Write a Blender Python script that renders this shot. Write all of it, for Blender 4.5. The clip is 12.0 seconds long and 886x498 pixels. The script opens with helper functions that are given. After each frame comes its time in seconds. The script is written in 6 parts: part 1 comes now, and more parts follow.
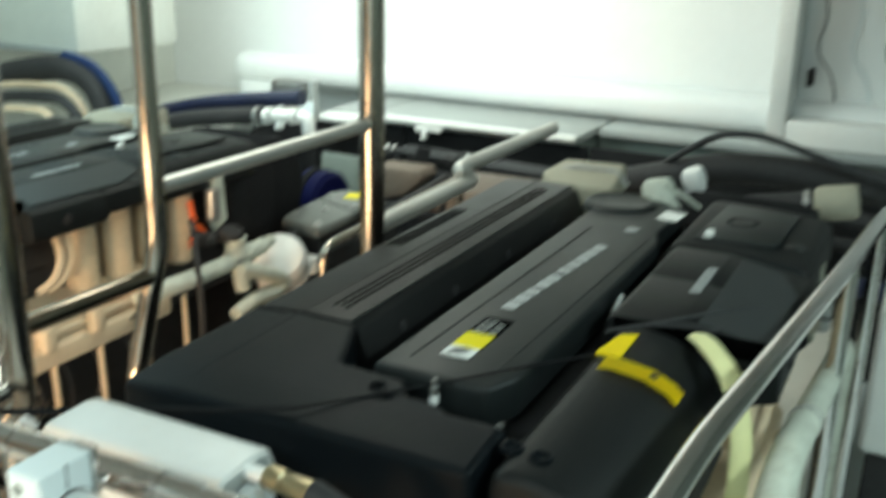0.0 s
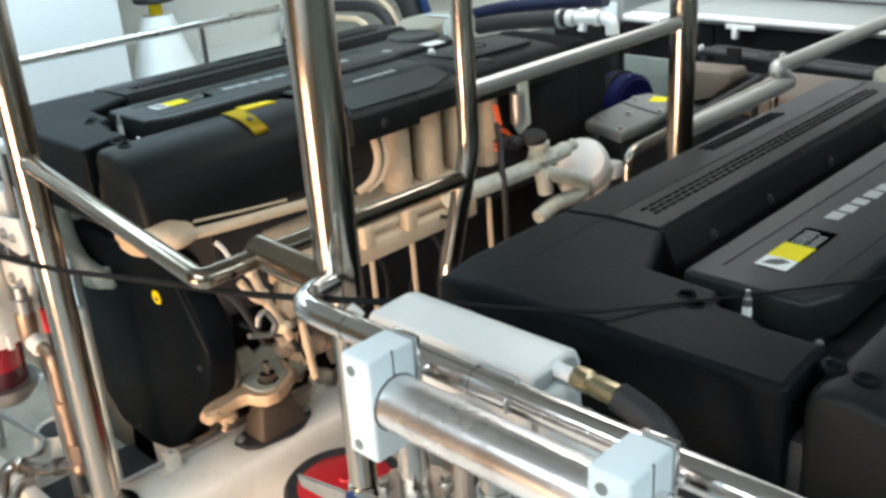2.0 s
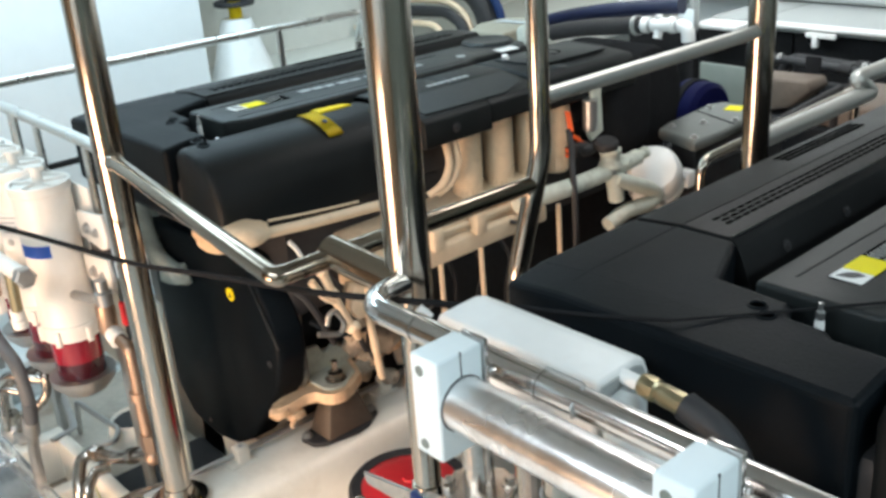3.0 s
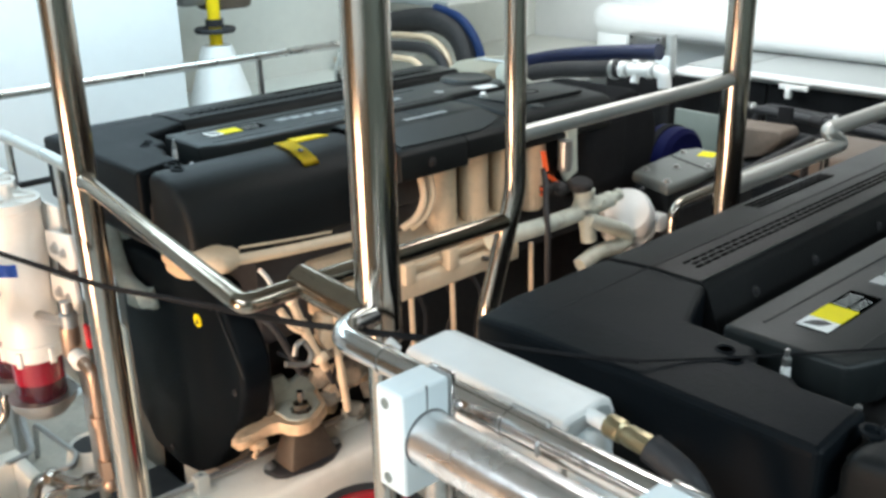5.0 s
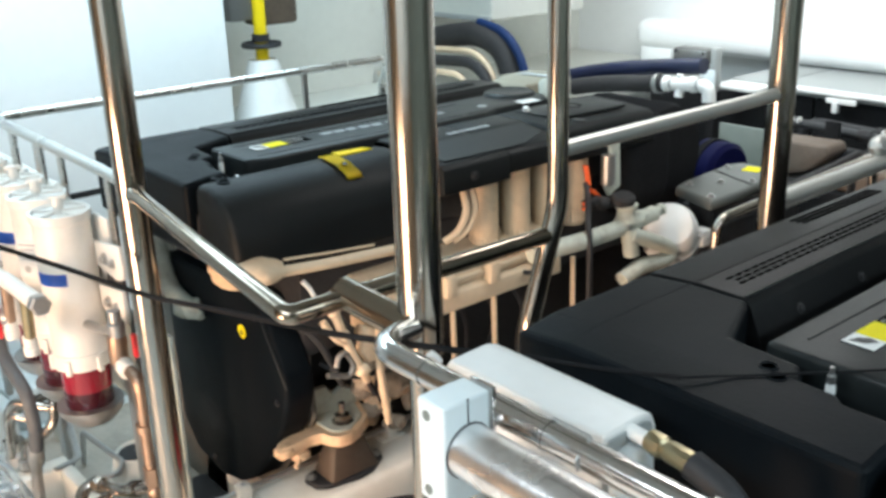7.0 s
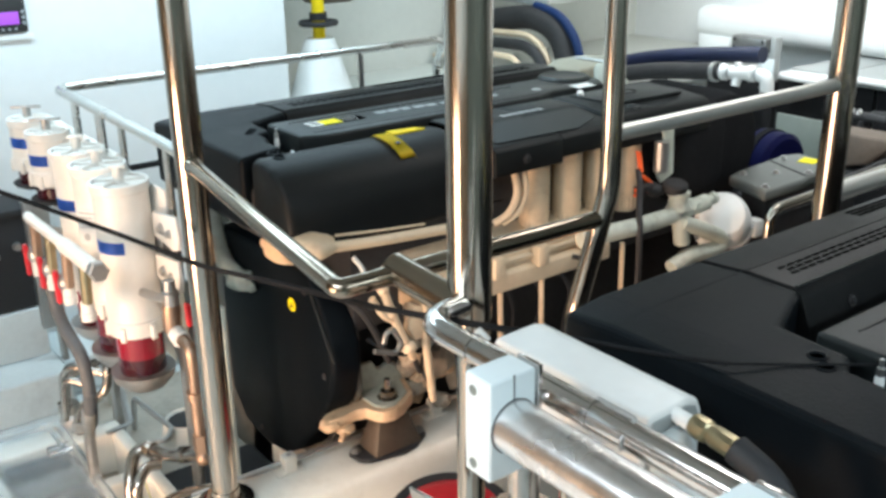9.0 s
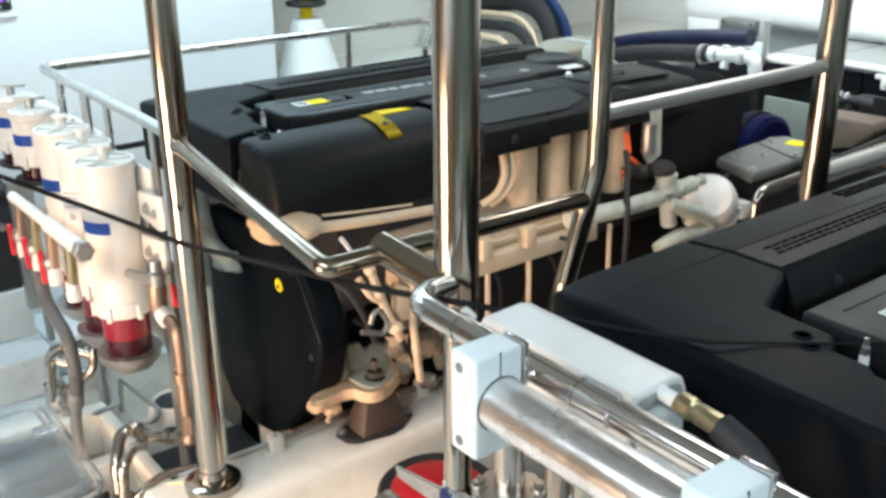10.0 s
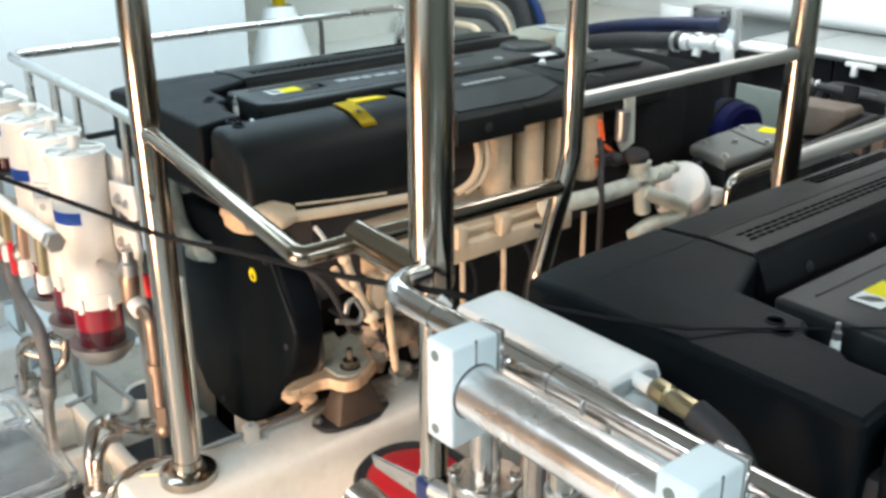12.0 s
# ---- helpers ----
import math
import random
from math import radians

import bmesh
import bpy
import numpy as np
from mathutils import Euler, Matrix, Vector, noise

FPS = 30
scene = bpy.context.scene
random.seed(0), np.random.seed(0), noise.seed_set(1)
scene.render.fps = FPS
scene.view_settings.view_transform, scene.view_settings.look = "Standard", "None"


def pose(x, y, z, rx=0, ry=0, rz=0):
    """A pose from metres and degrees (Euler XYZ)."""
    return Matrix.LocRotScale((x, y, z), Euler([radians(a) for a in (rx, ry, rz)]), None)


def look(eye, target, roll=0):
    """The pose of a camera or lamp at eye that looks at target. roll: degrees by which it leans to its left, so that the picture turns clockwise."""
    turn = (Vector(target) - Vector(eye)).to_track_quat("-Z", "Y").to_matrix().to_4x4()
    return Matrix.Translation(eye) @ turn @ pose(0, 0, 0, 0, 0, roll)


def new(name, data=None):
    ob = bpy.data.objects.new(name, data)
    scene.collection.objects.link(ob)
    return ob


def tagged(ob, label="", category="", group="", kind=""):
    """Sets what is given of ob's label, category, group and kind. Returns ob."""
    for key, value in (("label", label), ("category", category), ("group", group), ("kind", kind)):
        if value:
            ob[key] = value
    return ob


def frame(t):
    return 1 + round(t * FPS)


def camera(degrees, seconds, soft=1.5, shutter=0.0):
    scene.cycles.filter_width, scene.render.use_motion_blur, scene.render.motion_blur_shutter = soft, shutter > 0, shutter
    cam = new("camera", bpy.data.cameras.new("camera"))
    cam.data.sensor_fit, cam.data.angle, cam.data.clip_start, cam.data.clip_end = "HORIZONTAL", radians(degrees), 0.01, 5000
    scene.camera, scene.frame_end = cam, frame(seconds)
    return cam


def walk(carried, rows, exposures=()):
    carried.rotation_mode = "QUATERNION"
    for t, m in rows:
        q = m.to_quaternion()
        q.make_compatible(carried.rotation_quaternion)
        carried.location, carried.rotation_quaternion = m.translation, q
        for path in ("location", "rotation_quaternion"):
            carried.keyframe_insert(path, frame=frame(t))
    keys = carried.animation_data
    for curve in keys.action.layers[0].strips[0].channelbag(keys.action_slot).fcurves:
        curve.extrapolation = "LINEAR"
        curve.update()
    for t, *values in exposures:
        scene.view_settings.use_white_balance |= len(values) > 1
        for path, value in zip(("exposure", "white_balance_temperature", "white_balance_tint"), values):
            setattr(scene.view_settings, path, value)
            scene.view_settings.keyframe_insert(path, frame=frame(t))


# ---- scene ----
# ---- camera ----
cam = camera(48.9, 12.0, soft=3.1, shutter=0.5)
PATH = [
    (0.0, 0.523, -1.140, 1.793, 27.08, -17.96, -1.11),
    (0.2, 0.500, -1.139, 1.783, 29.75, -21.32, -0.42),
    (0.3, 0.505, -1.133, 1.794, 31.05, -22.85, 1.11),
    (0.5, 0.501, -1.139, 1.786, 34.91, -25.32, 2.60),
    (0.6, 0.502, -1.130, 1.791, 35.79, -25.89, 3.02),
    (0.8, 0.496, -1.154, 1.798, 39.14, -24.48, 3.09),
    (1.0, 0.501, -1.144, 1.784, 42.52, -23.99, 3.12),
    (1.5, 0.501, -1.144, 1.785, 42.95, -23.76, 3.39),
    (2.0, 0.504, -1.147, 1.789, 43.63, -23.14, 3.59),
    (2.5, 0.511, -1.158, 1.794, 47.57, -22.96, 4.16),
    (4.5, 0.512, -1.155, 1.790, 47.24, -21.25, 2.02),
    (5.0, 0.511, -1.156, 1.790, 47.15, -20.55, 1.20),
    (5.5, 0.513, -1.155, 1.790, 47.14, -20.23, 1.05),
    (6.0, 0.513, -1.158, 1.792, 47.41, -20.55, 1.18),
    (6.5, 0.514, -1.161, 1.792, 47.75, -20.56, 1.24),
    (7.0, 0.517, -1.162, 1.794, 49.60, -19.72, 1.63),
    (7.5, 0.518, -1.165, 1.795, 51.14, -19.57, 1.71),
    (9.5, 0.528, -1.177, 1.790, 52.97, -20.89, 0.65),
    (10.0, 0.527, -1.174, 1.786, 52.28, -21.60, 0.41),
    (10.5, 0.525, -1.175, 1.787, 51.67, -22.05, 0.39),
    (11.0, 0.524, -1.174, 1.787, 51.48, -21.83, 0.26),
    (11.5, 0.525, -1.173, 1.787, 51.28, -21.94, 0.14),
    (12.0, 0.525, -1.173, 1.785, 50.77, -22.29, 0.17),
]
walk(cam, [(t, pose(x, y, z, 90 + pitch, roll, yaw)) for t, x, y, z, yaw, pitch, roll in PATH],
     exposures=[(0.0, 0.08, 6250, -7), (0.15, 0.41, 6200, -6), (0.3, 0.72, 6150, -5), (0.6, 0.66, 5950, -4), (1.0, 0.38, 5900, 6), (1.5, 0.1, 6000, 8), (2.0, 0.08, 6000, 8), (4.5, 0.14, 6000, 8), (12.0, 0.16, 6000, 8)])

# ---- light ----
world = bpy.data.worlds.new("room_air")
scene.world = world
world.use_nodes = True
world.node_tree.nodes["Background"].inputs[0].default_value = (0.9, 0.95, 1.0, 1)
world.node_tree.nodes["Background"].inputs[1].default_value = 0.05
scene.view_settings.exposure = 0.0


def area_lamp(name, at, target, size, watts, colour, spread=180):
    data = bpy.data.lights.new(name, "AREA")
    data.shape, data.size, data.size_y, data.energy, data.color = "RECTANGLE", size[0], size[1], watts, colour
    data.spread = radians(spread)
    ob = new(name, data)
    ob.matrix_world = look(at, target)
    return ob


# unseen lamps added overhead, placed and tuned to brighten the room
area_lamp("ceiling_fill_port", (-2.35, 0.1, 2.26), (-2.35, 0.1, 0), (0.4, 2.4), 33, (0.74, 0.93, 1.0))
area_lamp("ceiling_fill_aft", (-1.85, 2.05, 2.25), (-1.85, 3.2, 1.0), (2.2, 0.3), 45, (1.0, 0.99, 0.94))
area_lamp("ceiling_fill_starboard", (1.45, 0.1, 2.26), (1.45, 0.1, 0), (0.3, 1.4), 22, (0.86, 0.97, 1.0))
area_lamp("ceiling_fill_walkway", (-0.78, 0.95, 2.26), (-0.78, 0.95, 0), (0.25, 0.8), 10, (1.0, 0.95, 0.88))
area_lamp("ceiling_fill_fore", (-0.05, -1.9, 2.26), (-0.05, -1.9, 0), (1.6, 0.4), 33, (0.9, 0.98, 1.0))
# unseen warm light added at the fore end for the tubes' warm stripes
area_lamp("warm_fore_fill", (-0.95, -2.55, 0.6), (-1.25, 0.0, 0.5), (1.3, 0.8), 22, (1.0, 0.63, 0.39), 80)

# ---- materials ----


def surface(name, base, rough=0.5, metal=0.0, vary=0.12, fine=60.0, coarse=6.0, bump=0.05, dirt=None, dirt_amount=0.0, coat=0.0, rough_vary=0.12, transmission=0.0, spec=0.5):
    """Two scales of noise over colour, roughness and relief."""
    m = bpy.data.materials.new(name)
    m.use_nodes = True
    nt = m.node_tree
    b = nt.nodes["Principled BSDF"]
    tc = nt.nodes.new("ShaderNodeTexCoord")
    n1, n2 = nt.nodes.new("ShaderNodeTexNoise"), nt.nodes.new("ShaderNodeTexNoise")
    n1.inputs["Scale"].default_value, n2.inputs["Scale"].default_value = fine, coarse
    n1.inputs["Detail"].default_value, n2.inputs["Detail"].default_value = 6, 5
    for n in (n1, n2):
        nt.links.new(tc.outputs["Object"], n.inputs["Vector"])
    mix = nt.nodes.new("ShaderNodeMix")
    mix.data_type = "FLOAT"
    mix.inputs[0].default_value = 0.6
    nt.links.new(n1.outputs["Fac"], mix.inputs[2])
    nt.links.new(n2.outputs["Fac"], mix.inputs[3])
    ramp = nt.nodes.new("ShaderNodeValToRGB")
    lo = [max(0.0, c * (1 - vary)) for c in base]
    hi = [min(1.0, c * (1 + vary)) for c in base]
    ramp.color_ramp.elements[0].position, ramp.color_ramp.elements[1].position = 0.3, 0.7
    ramp.color_ramp.elements[0].color, ramp.color_ramp.elements[1].color = (*lo, 1), (*hi, 1)
    nt.links.new(mix.outputs[0], ramp.inputs[0])
    colour = ramp.outputs[0]
    if dirt:
        n3 = nt.nodes.new("ShaderNodeTexNoise")
        n3.inputs["Scale"].default_value, n3.inputs["Detail"].default_value = coarse * 1.7, 9
        n3.inputs["Roughness"].default_value = 0.7
        nt.links.new(tc.outputs["Object"], n3.inputs["Vector"])
        r3 = nt.nodes.new("ShaderNodeValToRGB")
        r3.color_ramp.elements[0].position, r3.color_ramp.elements[1].position = 0.52, 0.74
        r3.color_ramp.elements[0].color, r3.color_ramp.elements[1].color = (0, 0, 0, 1), (dirt_amount,) * 3 + (1,)
        nt.links.new(n3.outputs["Fac"], r3.inputs[0])
        mx = nt.nodes.new("ShaderNodeMix")
        mx.data_type = "RGBA"
        nt.links.new(r3.outputs[0], mx.inputs[0])
        nt.links.new(colour, mx.inputs[6])
        mx.inputs[7].default_value = (*dirt, 1)
        colour = mx.outputs[2]
    nt.links.new(colour, b.inputs["Base Color"])
    rr = nt.nodes.new("ShaderNodeMapRange")
    rr.inputs[3].default_value, rr.inputs[4].default_value = max(0.02, rough - rough_vary * rough), min(1, rough + rough_vary)
    nt.links.new(n2.outputs["Fac"], rr.inputs[0])
    nt.links.new(rr.outputs[0], b.inputs["Roughness"])
    b.inputs["Metallic"].default_value = metal
    b.inputs["Specular IOR Level"].default_value = spec
    b.inputs["Coat Weight"].default_value = coat
    b.inputs["Transmission Weight"].default_value = transmission
    if bump:
        bp = nt.nodes.new("ShaderNodeBump")
        bp.inputs["Strength"].default_value, bp.inputs["Distance"].default_value = bump, 0.004
        nt.links.new(n1.outputs["Fac"], bp.inputs["Height"])
        nt.links.new(bp.outputs[0], b.inputs["Normal"])
    return m


black_plastic = surface("black_plastic", (0.0045, 0.0064, 0.0084), 0.45, vary=0.25, fine=220, coarse=5, bump=0.12, dirt=(0.013, 0.014, 0.015), dirt_amount=0.3, spec=0.075)
satin_black = surface("satin_black_plastic", (0.0115, 0.0118, 0.012), 0.4, vary=0.2, fine=220, coarse=5, bump=0.1, dirt=(0.03, 0.028, 0.026), dirt_amount=0.35, spec=0.16)
dome_black = surface("dome_black_plastic", (0.0075, 0.0088, 0.0092), 0.5, vary=0.25, fine=220, coarse=5, bump=0.12, dirt=(0.014, 0.015, 0.015), dirt_amount=0.3, spec=0.2)
grey_plastic = surface("grey_plastic", (0.0125, 0.0155, 0.016), 0.42, vary=0.15, fine=200, coarse=6, bump=0.1, dirt=(0.05, 0.05, 0.045), dirt_amount=0.2, spec=0.3)
deep_black = surface("deep_black", (0.032, 0.031, 0.032), 0.6, vary=0.3, bump=0.1, spec=0.25)
teak = surface("oiled_teak", (0.3, 0.19, 0.11), 0.5, vary=0.3, fine=40, coarse=5, bump=0.08)
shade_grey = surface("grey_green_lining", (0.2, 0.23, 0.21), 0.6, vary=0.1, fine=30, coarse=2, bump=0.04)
board_green = surface("grey_green_board", (0.36, 0.41, 0.39), 0.5, vary=0.1, fine=40, coarse=4, bump=0.04)
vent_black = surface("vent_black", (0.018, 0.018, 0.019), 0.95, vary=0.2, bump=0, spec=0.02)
slot_black = surface("slot_black", (0.0015, 0.0015, 0.0015), 0.95, vary=0.2, bump=0, spec=0.0)
strap_yellow = surface("strap_yellow", (0.8, 0.77, 0.4), 0.5, vary=0.08, bump=0.04)
scuffed_steel = surface("scuffed_steel", (0.9, 0.87, 0.86), 0.2, metal=1.0, vary=0.12, fine=45, coarse=9, bump=0.06, dirt=(0.5, 0.42, 0.37), dirt_amount=0.7, rough_vary=0.2)
oily_brown = surface("oily_brown_casting", (0.36, 0.3, 0.23), 0.5, vary=0.35, fine=50, coarse=12, bump=0.2, dirt=(0.06, 0.05, 0.045), dirt_amount=0.8)
grey_rubber = surface("grey_rubber", (0.11, 0.115, 0.12), 0.5, vary=0.2, fine=90, bump=0.15)
rubber = surface("rubber", (0.02, 0.02, 0.022), 0.6, vary=0.2, fine=150, bump=0.15)
navy_hose = surface("navy_hose", (0.006, 0.011, 0.042), 0.4, vary=0.25, fine=120, bump=0.15)
blue_paint = surface("blue_paint", (0.003, 0.004, 0.04), 0.6, vary=0.2, bump=0.05, spec=0.08)
chrome = surface("polished_steel", (0.4, 0.36, 0.31), 0.13, metal=1.0, vary=0.04, fine=30, coarse=4, bump=0.015, rough_vary=0.06)
# brighter copy of the polished steel; the ceiling's reflection is in its colour
ceiling_lit_steel = surface("ceiling_lit_steel", (0.66, 0.63, 0.61), 0.12, metal=1.0, vary=0.05, fine=40, coarse=6, bump=0.02, dirt=(0.4, 0.34, 0.31), dirt_amount=0.5, rough_vary=0.08)
# polished steel darkened; the bars' dim brown reflection is in its colour
warm_reflection_steel = surface("painted_reflection_steel", (0.3, 0.25, 0.195), 0.15, metal=1.0, vary=0.06, fine=40, coarse=6, bump=0.02, rough_vary=0.06)
rail_steel = surface("satin_steel", (0.62, 0.61, 0.58), 0.24, metal=1.0, vary=0.06, fine=60, coarse=8, bump=0.03, rough_vary=0.1)
brushed_rail = surface("brushed_rail_steel", (0.6, 0.6, 0.57), 0.42, metal=0.85, vary=0.06, fine=70, coarse=8, bump=0.04, rough_vary=0.1)
dull_steel = surface("dull_steel", (0.45, 0.45, 0.44), 0.35, metal=0.9, vary=0.12, fine=80, coarse=9, bump=0.08, dirt=(0.2, 0.17, 0.13), dirt_amount=0.4)
sheen_grey = surface("painted_sheen_grey", (0.026, 0.03, 0.032), 0.4, vary=0.15, fine=180, coarse=6, bump=0.06, spec=0.18)
cream = surface("cream_paint", (0.74, 0.58, 0.4), 0.42, vary=0.08, fine=50, coarse=7, bump=0.04, dirt=(0.45, 0.33, 0.2), dirt_amount=0.7)
rusty_cream = surface("rusty_cream_paint", (0.72, 0.5, 0.31), 0.45, vary=0.15, fine=60, coarse=14, bump=0.12, dirt=(0.36, 0.17, 0.07), dirt_amount=0.75)
white_paint = surface("white_paint", (0.8, 0.8, 0.78), 0.35, vary=0.04, fine=40, coarse=3, bump=0.02, dirt=(0.62, 0.6, 0.55), dirt_amount=0.4)
casting = surface("green_white_casting", (0.56, 0.58, 0.5), 0.5, vary=0.15, fine=60, coarse=9, bump=0.12, dirt=(0.25, 0.22, 0.17), dirt_amount=0.7)
wall_white = surface("white_gelcoat", (0.8, 0.82, 0.82), 0.4, vary=0.03, fine=25, coarse=1.2, bump=0.02)
# white gelcoat dimmed; the side recess's shade is in the colour
recess_shade_white = surface("shaded_recess_gelcoat", (0.66, 0.67, 0.62), 0.45, vary=0.05, fine=25, coarse=2, bump=0.02, dirt=(0.5, 0.49, 0.43), dirt_amount=0.4)
ceiling_grey = surface("grey_ceiling_lining", (0.52, 0.53, 0.51), 0.6, vary=0.06, fine=25, coarse=1.5, bump=0.03)
bed_white = surface("bed_gelcoat", (0.8, 0.76, 0.68), 0.4, vary=0.05, fine=40, coarse=4, bump=0.03, dirt=(0.55, 0.48, 0.38), dirt_amount=0.45)
floor_grey = surface("floor_paint", (0.68, 0.72, 0.72), 0.45, vary=0.08, fine=60, coarse=3, bump=0.05, dirt=(0.35, 0.36, 0.35), dirt_amount=0.5)
grey_alu = surface("cast_aluminium", (0.17, 0.17, 0.165), 0.4, metal=0.5, vary=0.12, fine=90, coarse=8, bump=0.15, dirt=(0.2, 0.19, 0.17), dirt_amount=0.5)
yellow = surface("yellow_label", (0.86, 0.74, 0.005), 0.5, vary=0.04, bump=0, spec=0.1)
orange_yellow = surface("orange_strip", (0.86, 0.64, 0.01), 0.5, vary=0.08, bump=0.03, spec=0.12, dirt=(0.5, 0.33, 0.02), dirt_amount=0.4)
label_white = surface("label_white", (0.8, 0.8, 0.78), 0.5, vary=0.05, bump=0, spec=0.1)
label_black = surface("label_black", (0.03, 0.03, 0.03), 0.45, vary=0.1, bump=0)
letter_silver = surface("letter_silver", (0.4, 0.42, 0.43), 0.35, metal=0.3, vary=0.06, bump=0)
red_plastic = surface("red_plastic", (0.6, 0.02, 0.03), 0.3, vary=0.12, fine=40, bump=0.03)
dark_fuel = surface("dark_red_fuel", (0.045, 0.003, 0.008), 0.12, vary=0.2, fine=20, coarse=8, bump=0.0, coat=0.15)
wine_red = surface("red_fuel_bowl", (0.24, 0.005, 0.018), 0.12, vary=0.2, fine=20, coarse=8, bump=0.0, coat=0.3)
brass = surface("brass", (0.4, 0.34, 0.21), 0.3, metal=1.0, vary=0.12, fine=60, bump=0.05, dirt=(0.3, 0.2, 0.1), dirt_amount=0.5)
tarnished = surface("tarnished_chrome", (0.46, 0.42, 0.38), 0.2, metal=1.0, vary=0.25, fine=60, coarse=14, bump=0.08, dirt=(0.12, 0.09, 0.06), dirt_amount=0.7)
copper = surface("copper_fitting", (0.38, 0.27, 0.2), 0.42, metal=1.0, vary=0.15, fine=60, bump=0.05)
blue_grip = surface("blue_grip", (0.006, 0.02, 0.11), 0.4, vary=0.15, bump=0.05)
hose_blue = surface("hose_blue", (0.008, 0.025, 0.09), 0.5, vary=0.15, bump=0.05, spec=0.2)
blue_tape = surface("blue_tape", (0.03, 0.14, 0.62), 0.5, vary=0.08, bump=0.02)
filter_white = surface("filter_enamel", (0.82, 0.79, 0.74), 0.32, vary=0.04, fine=40, coarse=6, bump=0.02, dirt=(0.66, 0.6, 0.5), dirt_amount=0.3)
clamp_white = surface("clamp_nylon", (0.76, 0.83, 0.85), 0.4, vary=0.03, bump=0.03)
orange_wire = surface("orange_loom", (0.8, 0.12, 0.02), 0.45, vary=0.1, bump=0.05)
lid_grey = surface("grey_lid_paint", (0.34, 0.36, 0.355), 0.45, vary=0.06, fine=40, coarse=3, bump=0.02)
gearbox_grey = surface("gearbox_grey_paint", (0.13, 0.14, 0.132), 0.42, vary=0.12, fine=60, coarse=9, bump=0.1, dirt=(0.12, 0.12, 0.11), dirt_amount=0.5)
beige = surface("beige_lagging", (0.33, 0.31, 0.24), 0.7, vary=0.1, fine=60, bump=0.15)
tan_lagging = surface("tan_lagging", (0.13, 0.1, 0.078), 0.7, vary=0.2, fine=60, bump=0.15)
# brown with the shade beside the belt guard put into it, plus dirt patches
front_brown = surface("painted_shade_brown", (0.13, 0.115, 0.095), 0.6, vary=0.3, fine=40, coarse=7, bump=0.08, dirt=(0.03, 0.028, 0.025), dirt_amount=0.6)
shadow_tan = surface("painted_shadow_tan", (0.42, 0.38, 0.32), 0.55, vary=0.15, fine=50, coarse=4, bump=0.05, dirt=(0.16, 0.14, 0.11), dirt_amount=0.6)
rust_brown = surface("brown_casting", (0.085, 0.062, 0.044), 0.5, vary=0.3, fine=60, bump=0.15)
clear_plastic = surface("clear_acrylic", (0.72, 0.77, 0.79), 0.14, vary=0.03, bump=0.0, transmission=0.95)
screen_violet = bpy.data.materials.new("lit_screen")
screen_violet.use_nodes = True
screen_violet.node_tree.nodes["Principled BSDF"].inputs["Base Color"].default_value = (0.2, 0.05, 0.4, 1)
screen_violet.node_tree.nodes["Principled BSDF"].inputs["Emission Color"].default_value = (0.6, 0.15, 0.9, 1)
screen_violet.node_tree.nodes["Principled BSDF"].inputs["Emission Strength"].default_value = 0.5

# ---- mesh helpers ----


def part(name, bm, material, parent=None, label="", angle=35, smooth=True):
    """One mesh object from a bmesh, under a thing or a part."""
    me = bpy.data.meshes.new(name)
    bmesh.ops.recalc_face_normals(bm, faces=bm.faces)
    bm.to_mesh(me)
    bm.free()
    if smooth:
        me.shade_smooth()
        me.set_sharp_from_angle(angle=radians(angle))
    me.materials.append(material)
    ob = new(name, me)
    if parent:
        ob.parent = parent
        ob.matrix_parent_inverse = parent.matrix_world.inverted()
    if label:
        tagged(ob, label)
    return ob


def thing(name, label, category, group="", kind="", at=(0, 0, 0)):
    ob = new(name)
    ob.empty_display_size = 0.05
    ob.location = at
    ob.matrix_world = pose(*at)
    return tagged(ob, label, category, group, kind)


def shape():
    return bmesh.new()


def box(lo, hi, bevel=0.004, segments=2, bm=None, m=None):
    bm = bm or bmesh.new()
    c = [(a + b) / 2 for a, b in zip(lo, hi)]
    s = [abs(b - a) for a, b in zip(lo, hi)]
    mat = (m or Matrix()) @ Matrix.Translation(c) @ Matrix.Diagonal((*s, 1))
    made = bmesh.ops.create_cube(bm, size=1, matrix=mat)
    if bevel:
        edges = list({e for v in made["verts"] for e in v.link_edges})
        bmesh.ops.bevel(bm, geom=edges, offset=bevel, segments=segments, affect="EDGES", profile=0.5)
    return bm


def prism(points, axis, a, b, bevel=0.004, segments=2, bm=None):
    """A polygon pushed along one axis from a to b."""
    bm = bm or bmesh.new()
    def place(p, q):
        return {"x": (q, p[0], p[1]), "y": (p[0], q, p[1]), "z": (p[0], p[1], q)}[axis]
    low = [bm.verts.new(place(p, a)) for p in points]
    high = [bm.verts.new(place(p, b)) for p in points]
    bm.faces.new(low)
    bm.faces.new(high[::-1])
    n = len(points)
    for i in range(n):
        bm.faces.new((low[i], high[i], high[(i + 1) % n], low[(i + 1) % n]))
    bmesh.ops.recalc_face_normals(bm, faces=bm.faces)
    if bevel:
        edges = list({e for v in low + high for e in v.link_edges})
        bmesh.ops.bevel(bm, geom=edges, offset=bevel, segments=segments, affect="EDGES", profile=0.5)
    return bm


